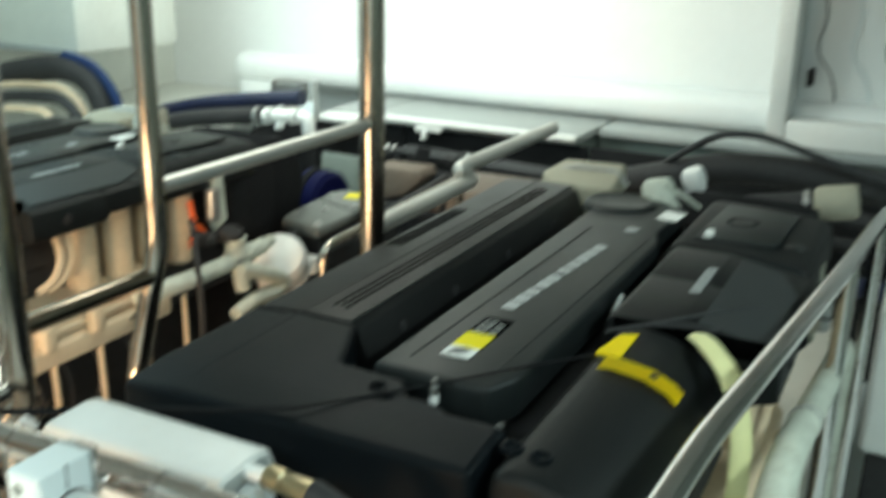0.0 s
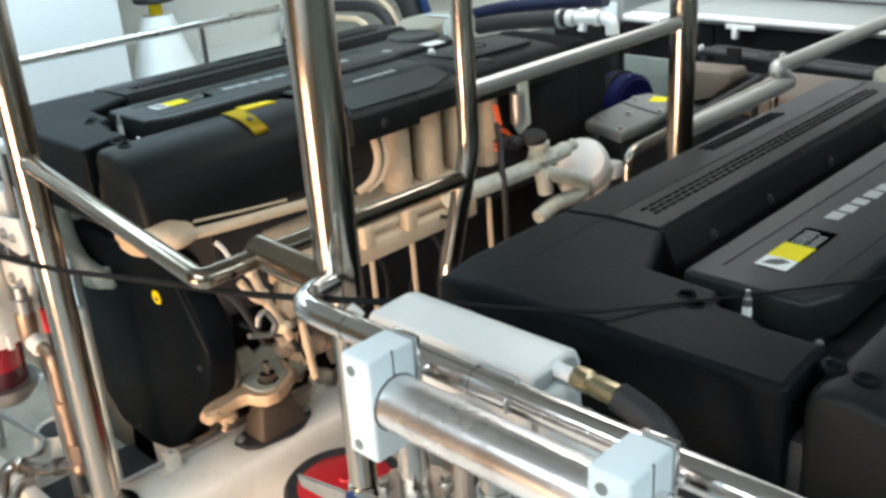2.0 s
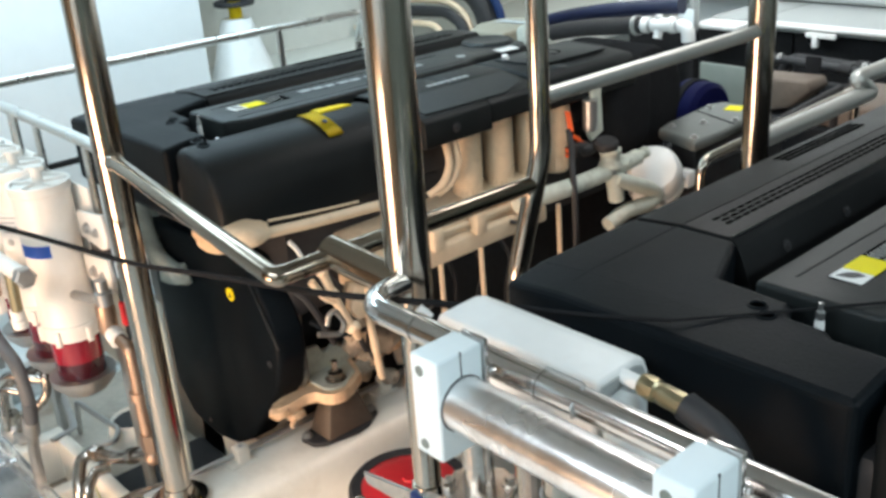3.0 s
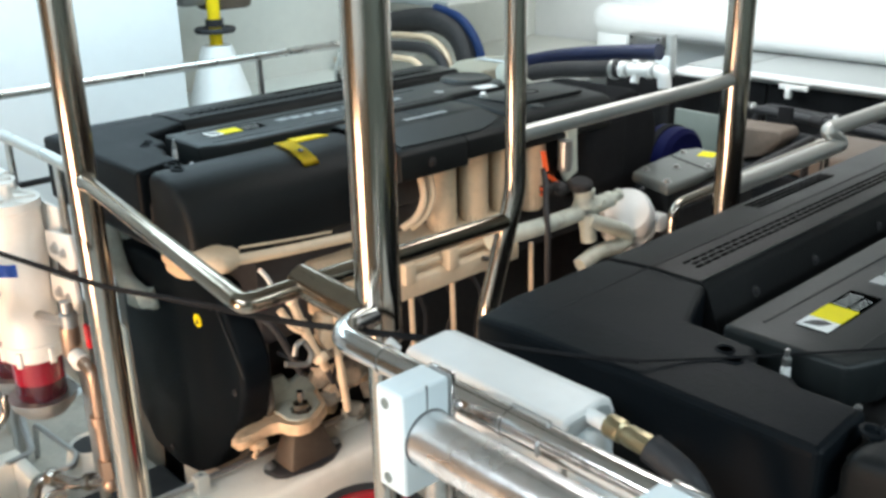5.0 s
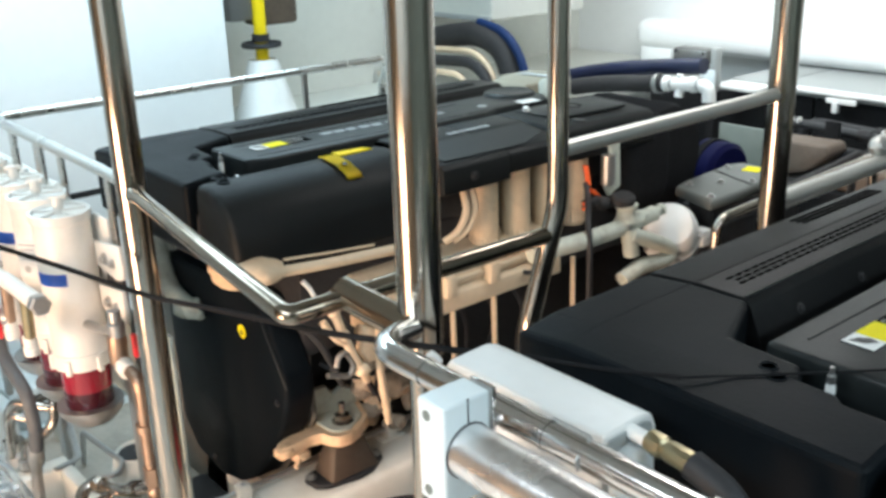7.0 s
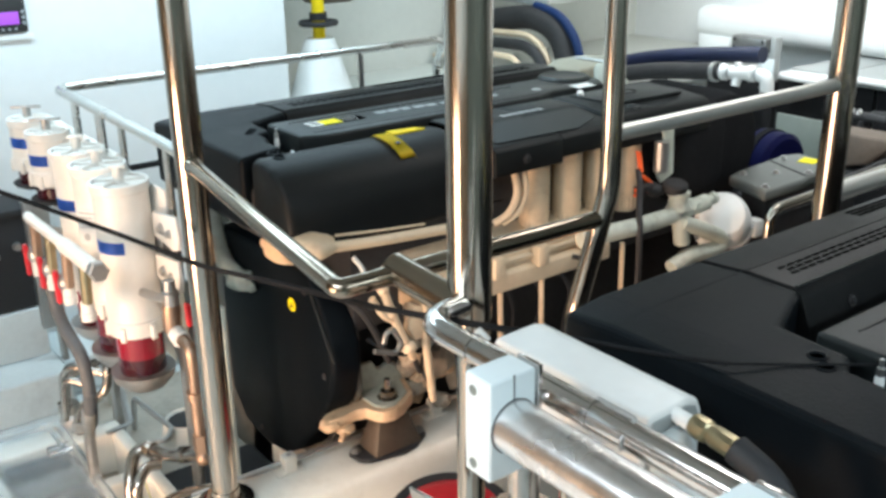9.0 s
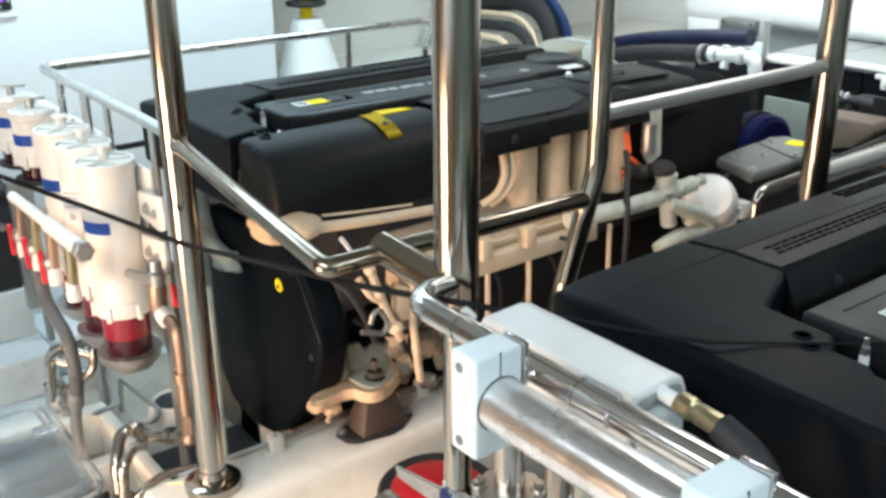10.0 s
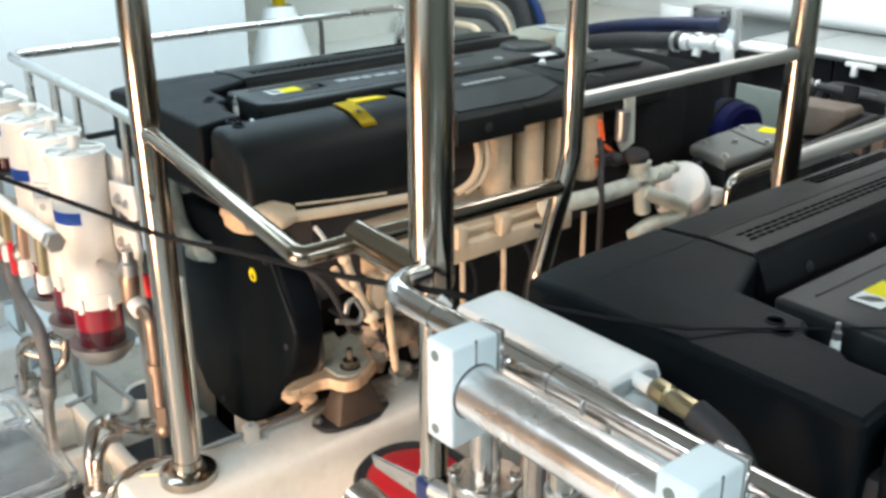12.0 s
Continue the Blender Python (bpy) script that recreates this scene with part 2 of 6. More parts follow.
def lathe(profile, at=(0, 0, 0), toward=(0, 0, 1), n=24, bm=None):
    """Turned solid: (radius, height) pairs about an axis."""
    bm = bm or bmesh.new()
    m = Matrix.Translation(at) @ Vector(toward).to_track_quat("Z", "Y").to_matrix().to_4x4()
    rings = []
    for r, h in profile:
        if r < 1e-5:
            rings.append([bm.verts.new(m @ Vector((0, 0, h)))])
        else:
            rings.append([bm.verts.new(m @ Vector((r * math.cos(6.28318 * i / n), r * math.sin(6.28318 * i / n), h))) for i in range(n)])
    for ra, rb in zip(rings, rings[1:]):
        for i in range(n):
            j = (i + 1) % n
            if len(ra) == 1 and len(rb) == 1:
                continue
            if len(ra) == 1:
                bm.faces.new((ra[0], rb[i], rb[j]))
            elif len(rb) == 1:
                bm.faces.new((ra[i], ra[j], rb[0]))
            else:
                bm.faces.new((ra[i], ra[j], rb[j], rb[i]))
    for ring in (rings[0], rings[-1]):
        if len(ring) > 2:
            bm.faces.new(ring)
    return bm


def rounded_path(points, fillet, steps=7):
    pts = [Vector(p) for p in points]
    if fillet <= 0 or len(pts) < 3:
        return pts
    out = [pts[0]]
    for a, b, c in zip(pts, pts[1:], pts[2:]):
        f = min(fillet, (a - b).length * 0.48, (c - b).length * 0.48)
        p, q = b + (a - b).normalized() * f, b + (c - b).normalized() * f
        for i in range(steps + 1):
            t = i / steps
            out.append(p * (1 - t) ** 2 + b * 2 * t * (1 - t) + q * t * t)
    out.append(pts[-1])
    return out


def tube(points, r, fillet=0.05, n=16, bm=None, caps=True, flat=1.0):
    """A round bar swept along a path with rounded bends."""
    bm = bm or bmesh.new()
    pts = rounded_path(points, fillet)
    up = Vector((0.03, 0.02, 1))
    if abs((pts[1] - pts[0]).normalized().dot(up.normalized())) > 0.9:
        up = Vector((1, 0.05, 0))
    rings = []
    side = None
    for i, p in enumerate(pts):
        d = (pts[min(i + 1, len(pts) - 1)] - pts[max(i - 1, 0)]).normalized()
        if side is None:
            side = d.cross(up).normalized()
        side = (side - d * side.dot(d)).normalized()
        w = d.cross(side)
        rings.append([bm.verts.new(p + side * r * math.cos(6.28318 * k / n) + w * r * flat * math.sin(6.28318 * k / n)) for k in range(n)])
    for ra, rb in zip(rings, rings[1:]):
        for k in range(n):
            j = (k + 1) % n
            bm.faces.new((ra[k], ra[j], rb[j], rb[k]))
    if caps:
        bm.faces.new(rings[0])
        bm.faces.new(rings[-1][::-1])
    return bm


def blob(at, size, seed, rough=0.25, bm=None, detail=2):
    """A lumpy casting."""
    bm = bm or bmesh.new()
    made = bmesh.ops.create_icosphere(bm, subdivisions=detail, radius=1)
    for v in made["verts"]:
        k = 1 + rough * noise.noise(v.co * 1.7 + Vector((seed, seed * 0.7, 0)))
        v.co = Vector([at[i] + v.co[i] * k * size[i] for i in range(3)])
    return bm


def hex_bolt(at, toward, r=0.008, h=0.006, bm=None):
    bm = bm or bmesh.new()
    lathe([(0, 0), (r * 1.5, 0), (r * 1.5, h * 0.25), (r * 1.45, h * 0.3)], at, toward, 14, bm)
    lathe([(0, 0), (r, 0), (r, h), (r * 0.85, h * 1.12), (0, h * 1.12)], at, toward, 6, bm)
    return bm

# ---- the setting ----
FLOOR, ROOF, BED = 0.15, 2.3, 0.5


def setting(name, bm, material, label, category, smooth=True):
    return tagged(part(name, bm, material, smooth=smooth), label, category, kind="structure")


floor = setting("floor", box((-3.3, -2.6, FLOOR - 0.08), (1.9, 3.3, FLOOR - 0.006), 0), floor_grey, "pale grey painted engine room sole with panel seams", "floor")
# ceiling, fore and starboard walls are unseen, coloured for the tubes' reflections
setting("ceiling", box((-3.6, -2.7, ROOF), (2.0, 3.4, ROOF + 0.1), 0), ceiling_grey, "plain off-white engine room ceiling", "ceiling")
setting("wall_fore", box((-0.7, -2.7, 1.12), (2.0, -2.6, ROOF), 0), wall_white, "unseen white upper bulkhead at the fore end", "wall")
setting("wall_fore_port", box((-3.6, -2.7, 1.12), (-0.702, -2.6, ROOF), 0), teak, "unseen teak bulkhead at the fore end, port side", "wall")
setting("wall_fore_base", box((-3.6, -2.7, FLOOR - 0.08), (2.0, -2.6, 1.118), 0), teak, "unseen teak lower bulkhead at the fore end", "wall")
setting("wall_starboard", box((1.9, -2.6, FLOOR - 0.08), (2.0, 3.3, ROOF), 0), shade_grey, "grey-green hull side lining", "wall")
setting("wall_port", box((-3.0, -2.6, FLOOR - 0.08), (-2.9, 0.645, ROOF), 0.006), wall_white, "smooth pale bluish white hull lining panel", "wall")
setting("wall_port_recess", box((-3.6, 0.645, FLOOR - 0.08), (-3.5, 3.3, ROOF), 0), recess_shade_white, "white lining at the back of the side recess", "wall")
setting("wall_recess_end", box((-3.6, 0.56, FLOOR), (-3.0, 0.64, ROOF), 0), wall_white, "short white return of the lining", "wall")
setting("wall_aft", box((-3.6, 3.3, FLOOR - 0.08), (2.0, 3.4, ROOF), 0), wall_white, "white aft bulkhead, brightly lit", "wall")
setting("shelf_recess", box((-3.5, 0.65, 0.86), (-2.55, 3.29, 0.93), 0.01), recess_shade_white, "white moulded side shelf with small clips", "shelf")

# sole panels with open seams
xs = [-3.28, -2.62, -1.98, -1.42, -1.1]
for i in range(4):
    for j in range(6):
        y0 = -2.55 + j * 0.62
        p = part("floor_panel", box((xs[i] + 0.004, y0 + 0.004, FLOOR - 0.005), (xs[i + 1] - 0.004, y0 + 0.612, FLOOR + 0.006), 0.003, 1), floor_grey, floor)


def engine_bed(x0, x1, y0=-0.6):
    pts = [(x0 - 0.03, FLOOR), (x0, BED - 0.02), (x0 + 0.015, BED), (x1 - 0.015, BED), (x1, BED - 0.02), (x1 + 0.03, FLOOR)]
    bm = prism(pts, "y", y0, 2.4, 0.012, 3)
    return setting("engine_bed", bm, bed_white, "white moulded engine bearer with rounded top edge", "engine bed")


engine_bed(-1.33, -1.13)
engine_bed(-1.87, -1.67, -0.1)
engine_bed(-0.37, -0.17, -0.3)
engine_bed(0.17, 0.37, -0.3)

# ---- the engines ----


def flat_label(x0, x1, y0, y1, z, h=0.0008):
    return box((x0, y0, z), (x1, y1, z + h), 0)


def pump_group(e):
    """Raw-water pump, its piping and the loom beside it."""
    part("cross_pipe", tube([(0.45, 0.42, -0.272), (0.478, 0.55, -0.268), (0.482, 0.7, -0.268), (0.482, 0.85, -0.257)], 0.022, 0.1, 16), casting, e, "pale green-white coolant pipe")
    part("hose_clamp", lathe([(0.0222, 0), (0.0255, 0), (0.0255, 0.008), (0.0222, 0.008)], (0.482, 0.722, -0.2665), (0, 1, 0.07), 20), dull_steel, e)
    part("pipe_stub", lathe([(0, 0), (0.012, 0), (0.012, 0.03), (0.016, 0.03), (0.016, 0.042), (0, 0.042)], (0.482, 0.845, -0.256), (0, 1, 0.1), 14), casting, e)
    part("raw_water_pump", lathe([(0, -0.09), (0.055, -0.088), (0.072, -0.075), (0.08, -0.06), (0.08, -0.03), (0.076, -0.026), (0.076, 0.005), (0.072, 0.03), (0.06, 0.046), (0.045, 0.05), (0, 0.052)], (0.47, 0.945, -0.333), (0.35, -0.55, 0.55), 32), white_paint, e, "white rounded pump body")
    for k in range(5):
        a = 1.2566 * k
        pump_tilt = Vector((0.35, -0.55, 0.55)).to_track_quat('Z', 'Y').to_matrix()
        part("pump_bolt", hex_bolt(tuple(Vector((0.47, 0.945, -0.333)) + pump_tilt @ Vector((0.076 * math.cos(a), 0.076 * math.sin(a), -0.028))), (0.35, -0.55, 0.55), 0.006, 0.012), dull_steel, e)
    part("pump_lug", box((0.5, 1.0, -0.38), (0.54, 1.04, -0.33), 0.008), white_paint, e)
    part("pipe_tee", tube([(0.49, 0.735, -0.27), (0.495, 0.742, -0.31), (0.495, 0.748, -0.345)], 0.021, 0.02, 14), casting, e)
    part("pump_pipe", tube([(0.498, 0.735, -0.285), (0.508, 0.79, -0.308), (0.512, 0.872, -0.346), (0.512, 0.9, -0.374), (0.512, 0.86, -0.386), (0.51, 0.77, -0.378), (0.506, 0.7, -0.4)], 0.021, 0.024, 14), casting, e)
    part("black_cap", lathe([(0, 0.02), (0.026, 0.02), (0.032, 0.014), (0.032, 0.0), (0.018, -0.014), (0, -0.014)], (0.475, 0.73, -0.2), (0.15, -0.1, 1), 18), deep_black, e)
    part("black_cap", blob((0.44, 0.7, -0.205), (0.02, 0.026, 0.018), 3, 0.3), deep_black, e)
    part("cap_neck", lathe([(0, 0), (0.032, 0), (0.026, 0.015), (0.024, 0.03), (0.029, 0.036), (0.029, 0.046), (0, 0.046)], (0.482, 0.738, -0.252), n=18), casting, e)
    part("cap_neck", blob((0.485, 0.79, -0.255), (0.02, 0.035, 0.022), 8, 0.3), casting, e)
    for dx in (0.0, 0.009):
        part("orange_loom", tube([(0.372 + dx, 0.695, -0.115), (0.376 + dx, 0.698, -0.14), (0.378 + dx, 0.702, -0.168)], 0.004, 0.02, 8), orange_wire, e, "orange wiring loom")
    part("orange_loom", tube([(0.378, 0.715, -0.185), (0.38, 0.738, -0.2), (0.38, 0.768, -0.234)], 0.006, 0.02, 8), orange_wire, e, "orange wiring loom")
    part("loom_block", blob((0.375, 0.735, -0.225), (0.02, 0.045, 0.022), 7, 0.3), deep_black, e)
    part("loom_hose", tube([(0.376, 0.7, -0.165), (0.4, 0.682, -0.195), (0.48, 0.592, -0.22), (0.502, 0.575, -0.27), (0.502, 0.577, -0.33), (0.495, 0.585, -0.46)], 0.0082, 0.03, 10), rubber, e, "black loom hose")
    for z in (-0.222, -0.236):
        part("loom_tie", lathe([(0, 0), (0.011, 0), (0.011, 0.008), (0, 0.008)], (0.379, 0.6985, z), (0, 0, 1), 12), orange_wire, e)


def marine_engine(pump_side):
    e = thing("marine_engine", "black-covered marine diesel engine with cream side castings on white bearers", "engine", "twin engines", at=(0, 0, 0))
    # covers
    fc = prism([(-0.36, -0.305), (0.14, -0.305), (0.14, -0.2), (0.06, -0.2), (0.045, -0.185), (-0.004, -0.183), (-0.022, -0.148), (-0.125, -0.14), (-0.178, -0.022), (-0.36, -0.022)], "z", -0.17, 0.0, 0.01, 3)
    bmesh.ops.bisect_plane(fc, geom=list(fc.verts) + list(fc.edges) + list(fc.faces), plane_co=(-0.27, 0, 0), plane_no=(1, 0, 0))
    bmesh.ops.bisect_plane(fc, geom=list(fc.verts) + list(fc.edges) + list(fc.faces), plane_co=(0, -0.235, 0), plane_no=(0, 1, 0))
    for v in fc.verts:
        if v.co.z > -0.02:
            v.co.z -= 0.09 * max(0.0, -0.27 - v.co.x) + 0.12 * max(0.0, -0.235 - v.co.y)
    front = part("front_cover", fc, black_plastic, e, "matt black moulded front cover", angle=8)
    part("cover_bead", tube([(-0.271, -0.27, -0.0055), (-0.272, -0.235, -0.001), (-0.276, -0.024, -0.001)], 0.0014, 0.01, 6), black_plastic, front)
    part("cover_bead", tube([(-0.345, -0.235, -0.0075), (-0.27, -0.235, -0.001), (0.05, -0.235, -0.001)], 0.0012, 0.01, 6), black_plastic, front)
    for x, y in ((-0.048, -0.182), (-0.026, -0.2)):
        part("cover_boss", lathe([(0, 0), (0.013, 0), (0.013, 0.001), (0.01, 0.002), (0.008, -0.002), (0, -0.002)], (x, y, 0), n=20), black_plastic, front)
    part("lower_tray", box((-0.335, -0.285, -0.19), (0.29, 1.0, -0.078), 0.01), deep_black, e)
    left = part("side_cover", prism([(-0.362, -0.17), (-0.362, -0.016), (-0.352, -0.006), (-0.27, 0.001), (-0.192, 0.001), (-0.178, -0.01), (-0.15, -0.075), (-0.15, -0.17)], "y", -0.019, 0.93, 0.003, 2), satin_black, e, "black side cover with rows of vent slots")
    slots = shape()
    for r in range(3):
        for k in range(38):
            box((-0.249 + r * 0.0115, 0.022 + k * 0.022 + 0.007 * (r % 2), 0.0005), (-0.2435 + r * 0.0115, 0.022 + k * 0.022 + 0.016 + 0.007 * (r % 2), 0.0018), 0, bm=slots)
    for r in range(3):
        for k in range(13):
            box((-0.338 + r * 0.0115, 0.345 + k * 0.0215, -0.0055 + r * 0.001), (-0.3325 + r * 0.0115, 0.361 + k * 0.0215, -0.0032 + r * 0.001), 0, bm=slots)
    tagged(part("vent_grille", slots, slot_black, left), kind="stuff")
    # grey bead stands for the highlight on the cover's bevelled edge
    part("edge_highlight", tube([(-0.19, -0.015, 0.0), (-0.19, 0.92, 0.0)], 0.0018, 0, 6), grey_plastic, left)
    part("cover_bead", tube([(-0.272, -0.015, 0.001), (-0.272, 0.92, 0.001)], 0.0011, 0, 6), satin_black, left)
    for y in (0.09, 0.27, 0.5, 0.74):
        part("cover_bolt", hex_bolt((-0.163, y, -0.04), (0.93, 0, 0.36), 0.006, 0.005), deep_black, left)
    mid = part("centre_cover", prism([(-0.09, -0.122), (0.078, -0.122), (0.1, -0.07), (0.1, 0.6), (0.08, 0.66), (0.085, 0.86), (0.03, 0.9), (-0.09, 0.9)], "z", -0.06, 0.0, 0.008, 3), grey_plastic, e, "dark grey centre cover with lettering")
    part("filler_disc", lathe([(0, 0.006), (0.055, 0.006), (0.066, 0.009), (0.076, 0.004), (0.08, -0.01), (0, -0.01)], (-0.045, 0.83, 0), n=32), grey_plastic, mid)
    step = 0.0375
    for k in range(10):
        y, x = 0.142 + k * step + (0.25 * step if k > 4 else 0), -0.02 + 0.0028 * k
        w = step * (0.88, 0.84, 0.72, 0.88, 0.84, 0.78, 0.76, 0.84, 0.76, 0.86)[k]
        part("letter_bar", prism([(x, y), (x + 0.021, y + 0.001), (x + 0.021, y + w * 0.92), (x, y + w)], "z", 0.0006, 0.0016, 0), letter_silver, mid, smooth=False)
    for x in (-0.055, 0.066):
        part("cover_bead", tube([(x, -0.08, 0.0), (x + 0.012, 0.62, 0.0)], 0.0018, 0, 6), grey_plastic, mid)
    part("badge", lathe([(0, 0.0025), (0.013, 0.0025), (0.014, 0.001), (0, 0.001)], (0.034, 0.648, 0.0), n=20), letter_silver, mid)
    wl = part("warning_label", flat_label(-0.024, 0.02, -0.057, 0.096, 0.0006), slot_black, mid, "black white and yellow warning label")
    part("label_field", flat_label(-0.0235, 0.0195, -0.0565, -0.022, 0.0014), label_white, wl)
    part("label_field", flat_label(-0.0235, 0.0195, -0.021, 0.03, 0.0014), yellow, wl, "yellow field")
    part("pictogram", prism([(-0.018, -0.05), (0.002, -0.045), (0.012, -0.03), (0.0, -0.026), (-0.012, -0.034)], "z", 0.0022, 0.0028, 0), label_black, wl)
    bars = shape()
    for k in range(6):
        for x0, x1 in ((-0.019, 0.0), (0.004, 0.016)):
            if k < 5 or x0 < 0:
                box((x0, 0.036 + k * 0.009, 0.0014), (x1, 0.0372 + k * 0.009, 0.002), 0, bm=bars)
    part("text_block", bars, label_white, wl, smooth=False)
    part("rear_label", prism([(0.052, 0.755), (0.096, 0.748), (0.1, 0.815), (0.056, 0.822)], "z", 0.0006, 0.0014, 0), label_white, mid)
    dome = part("domed_cover", prism([(0.15, -0.17), (0.15, -0.022), (0.163, -0.006), (0.2, -0.004), (0.24, -0.012), (0.272, -0.028), (0.298, -0.056), (0.314, -0.1), (0.325, -0.185), (0.2, -0.185)], "y", -0.29, 0.196, 0.016, 3), dome_black, e, "rounded matt black cover with yellow strips")
    for x, y in ((0.16, -0.236), (0.196, -0.241)):
        part("cover_boss", lathe([(0, 0), (0.014, -0.001), (0.014, 0.003), (0.01, 0.004), (0.008, 0.0), (0, 0.0)], (x, y, -0.005 if x < 0.2 else -0.012), (0.15, 0, 1), 18), black_plastic, dome)
    part("yellow_strip", prism([(0.158, 0.06), (0.17, 0.135), (0.192, 0.149), (0.193, 0.058)], "z", -0.006, -0.0012, 0), orange_yellow, dome, "flat yellow strip")
    # curved strip laid over the shoulder
    sb = shape()
    prof = [(0.178, -0.002), (0.2, -0.001), (0.24, -0.009), (0.272, -0.025), (0.284, -0.037)]
    strip = [[sb.verts.new((x, y + 0.1 * (x - 0.178), z + 0.0025)) for x, z in prof] for y in (0.006, 0.046)]
    for i in range(len(prof) - 1):
        sb.faces.new((strip[0][i], strip[0][i + 1], strip[1][i + 1], strip[1][i]))
    bmesh.ops.solidify(sb, geom=list(sb.faces), thickness=0.001)
    part("yellow_strip", sb, orange_yellow, dome, "curved yellow tape strip")
    part("strip_mark", lathe([(0, 0.004), (0.006, 0.004), (0.006, 0.001), (0, 0.001)], (0.247, 0.033, -0.009), (0.3, 0, 1), 10), label_black, dome)
    mid_r = part("shoulder_cover", prism([(0.125, -0.11), (0.125, -0.012), (0.138, 0.0), (0.235, 0.0), (0.25, -0.003), (0.372, -0.024), (0.385, -0.034), (0.388, -0.092), (0.33, -0.11)], "y", 0.206, 0.417, 0.004, 2), dome_black, e, "angled black shoulder cover")
    part("shoulder_tail", prism([(0.125, -0.1), (0.125, -0.012), (0.138, 0.0), (0.235, 0.0), (0.25, -0.003), (0.372, -0.024), (0.385, -0.034), (0.387, -0.078), (0.33, -0.1)], "y", 0.4172, 0.6, 0.004, 2), dome_black, mid_r)
    part("cover_notch", box((0.14, 0.196, -0.03), (0.36, 0.216, -0.004), 0.003), slot_black, mid_r)
    # lighter patch: the sheen on the shoulder's slope is in its colour
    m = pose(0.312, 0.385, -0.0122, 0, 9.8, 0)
    part("painted_sheen", prism([(-0.055, -0.15), (0.05, -0.155), (0.056, 0.1), (0.02, 0.19), (-0.055, 0.2)], "z", -0.002, 0.0022, 0.001, 1), sheen_grey, mid_r, "lighter grey patch for the sheen on the shoulder slope").matrix_basis = m
    for k in range(7):
        part("letter_bar", box((-0.045, -0.0 + 0.02 * k, 0.0095), (-0.028, 0.014 + 0.02 * k, 0.0105), 0, m=pose(0.26, 0.36, -0.009)), letter_silver, mid_r, smooth=False)
    part("cover_bolt", hex_bolt((0.387, 0.3, -0.062), (1, 0, 0), 0.008, 0.005), deep_black, mid_r)
    rear = part("rear_shoulder_cover", prism([(0.115, -0.12), (0.115, -0.01), (0.13, -0.001), (0.26, -0.004), (0.355, -0.012), (0.37, -0.024), (0.376, -0.1)], "y", 0.61, 0.985, 0.012, 3), dome_black, e, "black rear shoulder cover")
    part("cover_plate", prism([(0.15, 0.66), (0.3, 0.68), (0.31, 0.93), (0.16, 0.95)], "z", -0.006, 0.002, 0.003, 2), grey_plastic, rear)
    part("cover_pocket", lathe([(0, -0.002), (0.022, -0.002), (0.026, 0.004), (0.03, 0.004), (0.032, -0.01), (0, -0.01)], (0.215, 0.81, -0.001), n=24), slot_black, rear)
    part("cover_pin", lathe([(0, 0.01), (0.008, 0.01), (0.01, 0.0), (0.006, -0.02), (0, -0.02)], (0.175, 0.68, 0.004), (0.2, -0.5, 1), 12), label_white, rear, "small white pin")
    part("cover_boss", lathe([(0, 0.004), (0.016, 0.004), (0.02, 0.0), (0, 0.0)], (0.33, 0.72, -0.008), (0.1, 0, 1), 18), grey_plastic, rear)
    part("rear_barrel", lathe([(0, 0), (0.13, 0), (0.155, 0.02), (0.16, 0.05), (0.16, 0.27), (0.15, 0.3), (0.12, 0.31), (0, 0.31)], (0.02, 1.12, -0.185), (1, 0, 0), 36), vent_black, e, "black round rear housing")
    part("dipstick", tube([(0.09, 0.99, -0.03), (0.06, 0.96, 0.0), (0.02, 0.93, 0.03)], 0.005, 0.01, 8), casting, e, "pale dipstick tube")
    # loose bits on top
    pin = part("sensor_pin", lathe([(0, -0.012), (0.0052, -0.012), (0.006, -0.016), (0.006, -0.06), (0, -0.06)], (0.017, -0.152, 0.003), n=12), label_white, e, "small white sensor pin")
    part("pin_tip", lathe([(0, 0.01), (0.003, 0.009), (0.0032, 0.0), (0.0055, -0.002), (0.0055, -0.012), (0, -0.012)], (0.017, -0.152, 0.003), n=12), dull_steel, pin)
    part("sensor_pin", lathe([(0, 0.0), (0.005, 0.0), (0.006, -0.01), (0.008, -0.03), (0, -0.03)], (0.122, 0.3, -0.005), (0.3, 0.2, 1), 12), dull_steel, e)
    part("sensor_pin", lathe([(0, 0.0), (0.004, 0.0), (0.006, -0.01), (0.008, -0.03), (0, -0.03)], (0.115, -0.165, -0.02), (0.4, 0, 1), 12), dull_steel, e)
    part("breather_cap", lathe([(0, 0.036), (0.026, 0.034), (0.035, 0.02), (0.036, -0.015), (0.045, -0.04), (0.02, -0.06), (0, -0.06)], (0.003, 0.955, 0.0), (-0.25, 0.1, 1), 20), casting, e, "pale green plastic breather cap")
    part("lagged_elbow", prism([(-0.308, 1.04), (-0.244, 0.935), (-0.1, 0.95), (-0.147, 1.214), (-0.305, 1.19)], "z", -0.1, 0.0, 0.014, 3), beige, e, "pale lagged exhaust box")
    part("lagging_band", tube([(-0.31, 1.08, -0.02), (-0.25, 1.09, 0.004), (-0.14, 1.1, 0.004), (-0.11, 1.105, -0.03)], 0.006, 0.02, 8), dull_steel, e)
    part("rear_housing", box((0.02, 0.86, -0.31), (0.37, 1.1, -0.03), 0.07, 5), vent_black, e, "black rear housing")
    # block and side castings
    part("crankcase", box((-0.3, -0.13, -0.43), (0.28, 1.02, -0.19), 0.02), deep_black, e, "dark engine block")
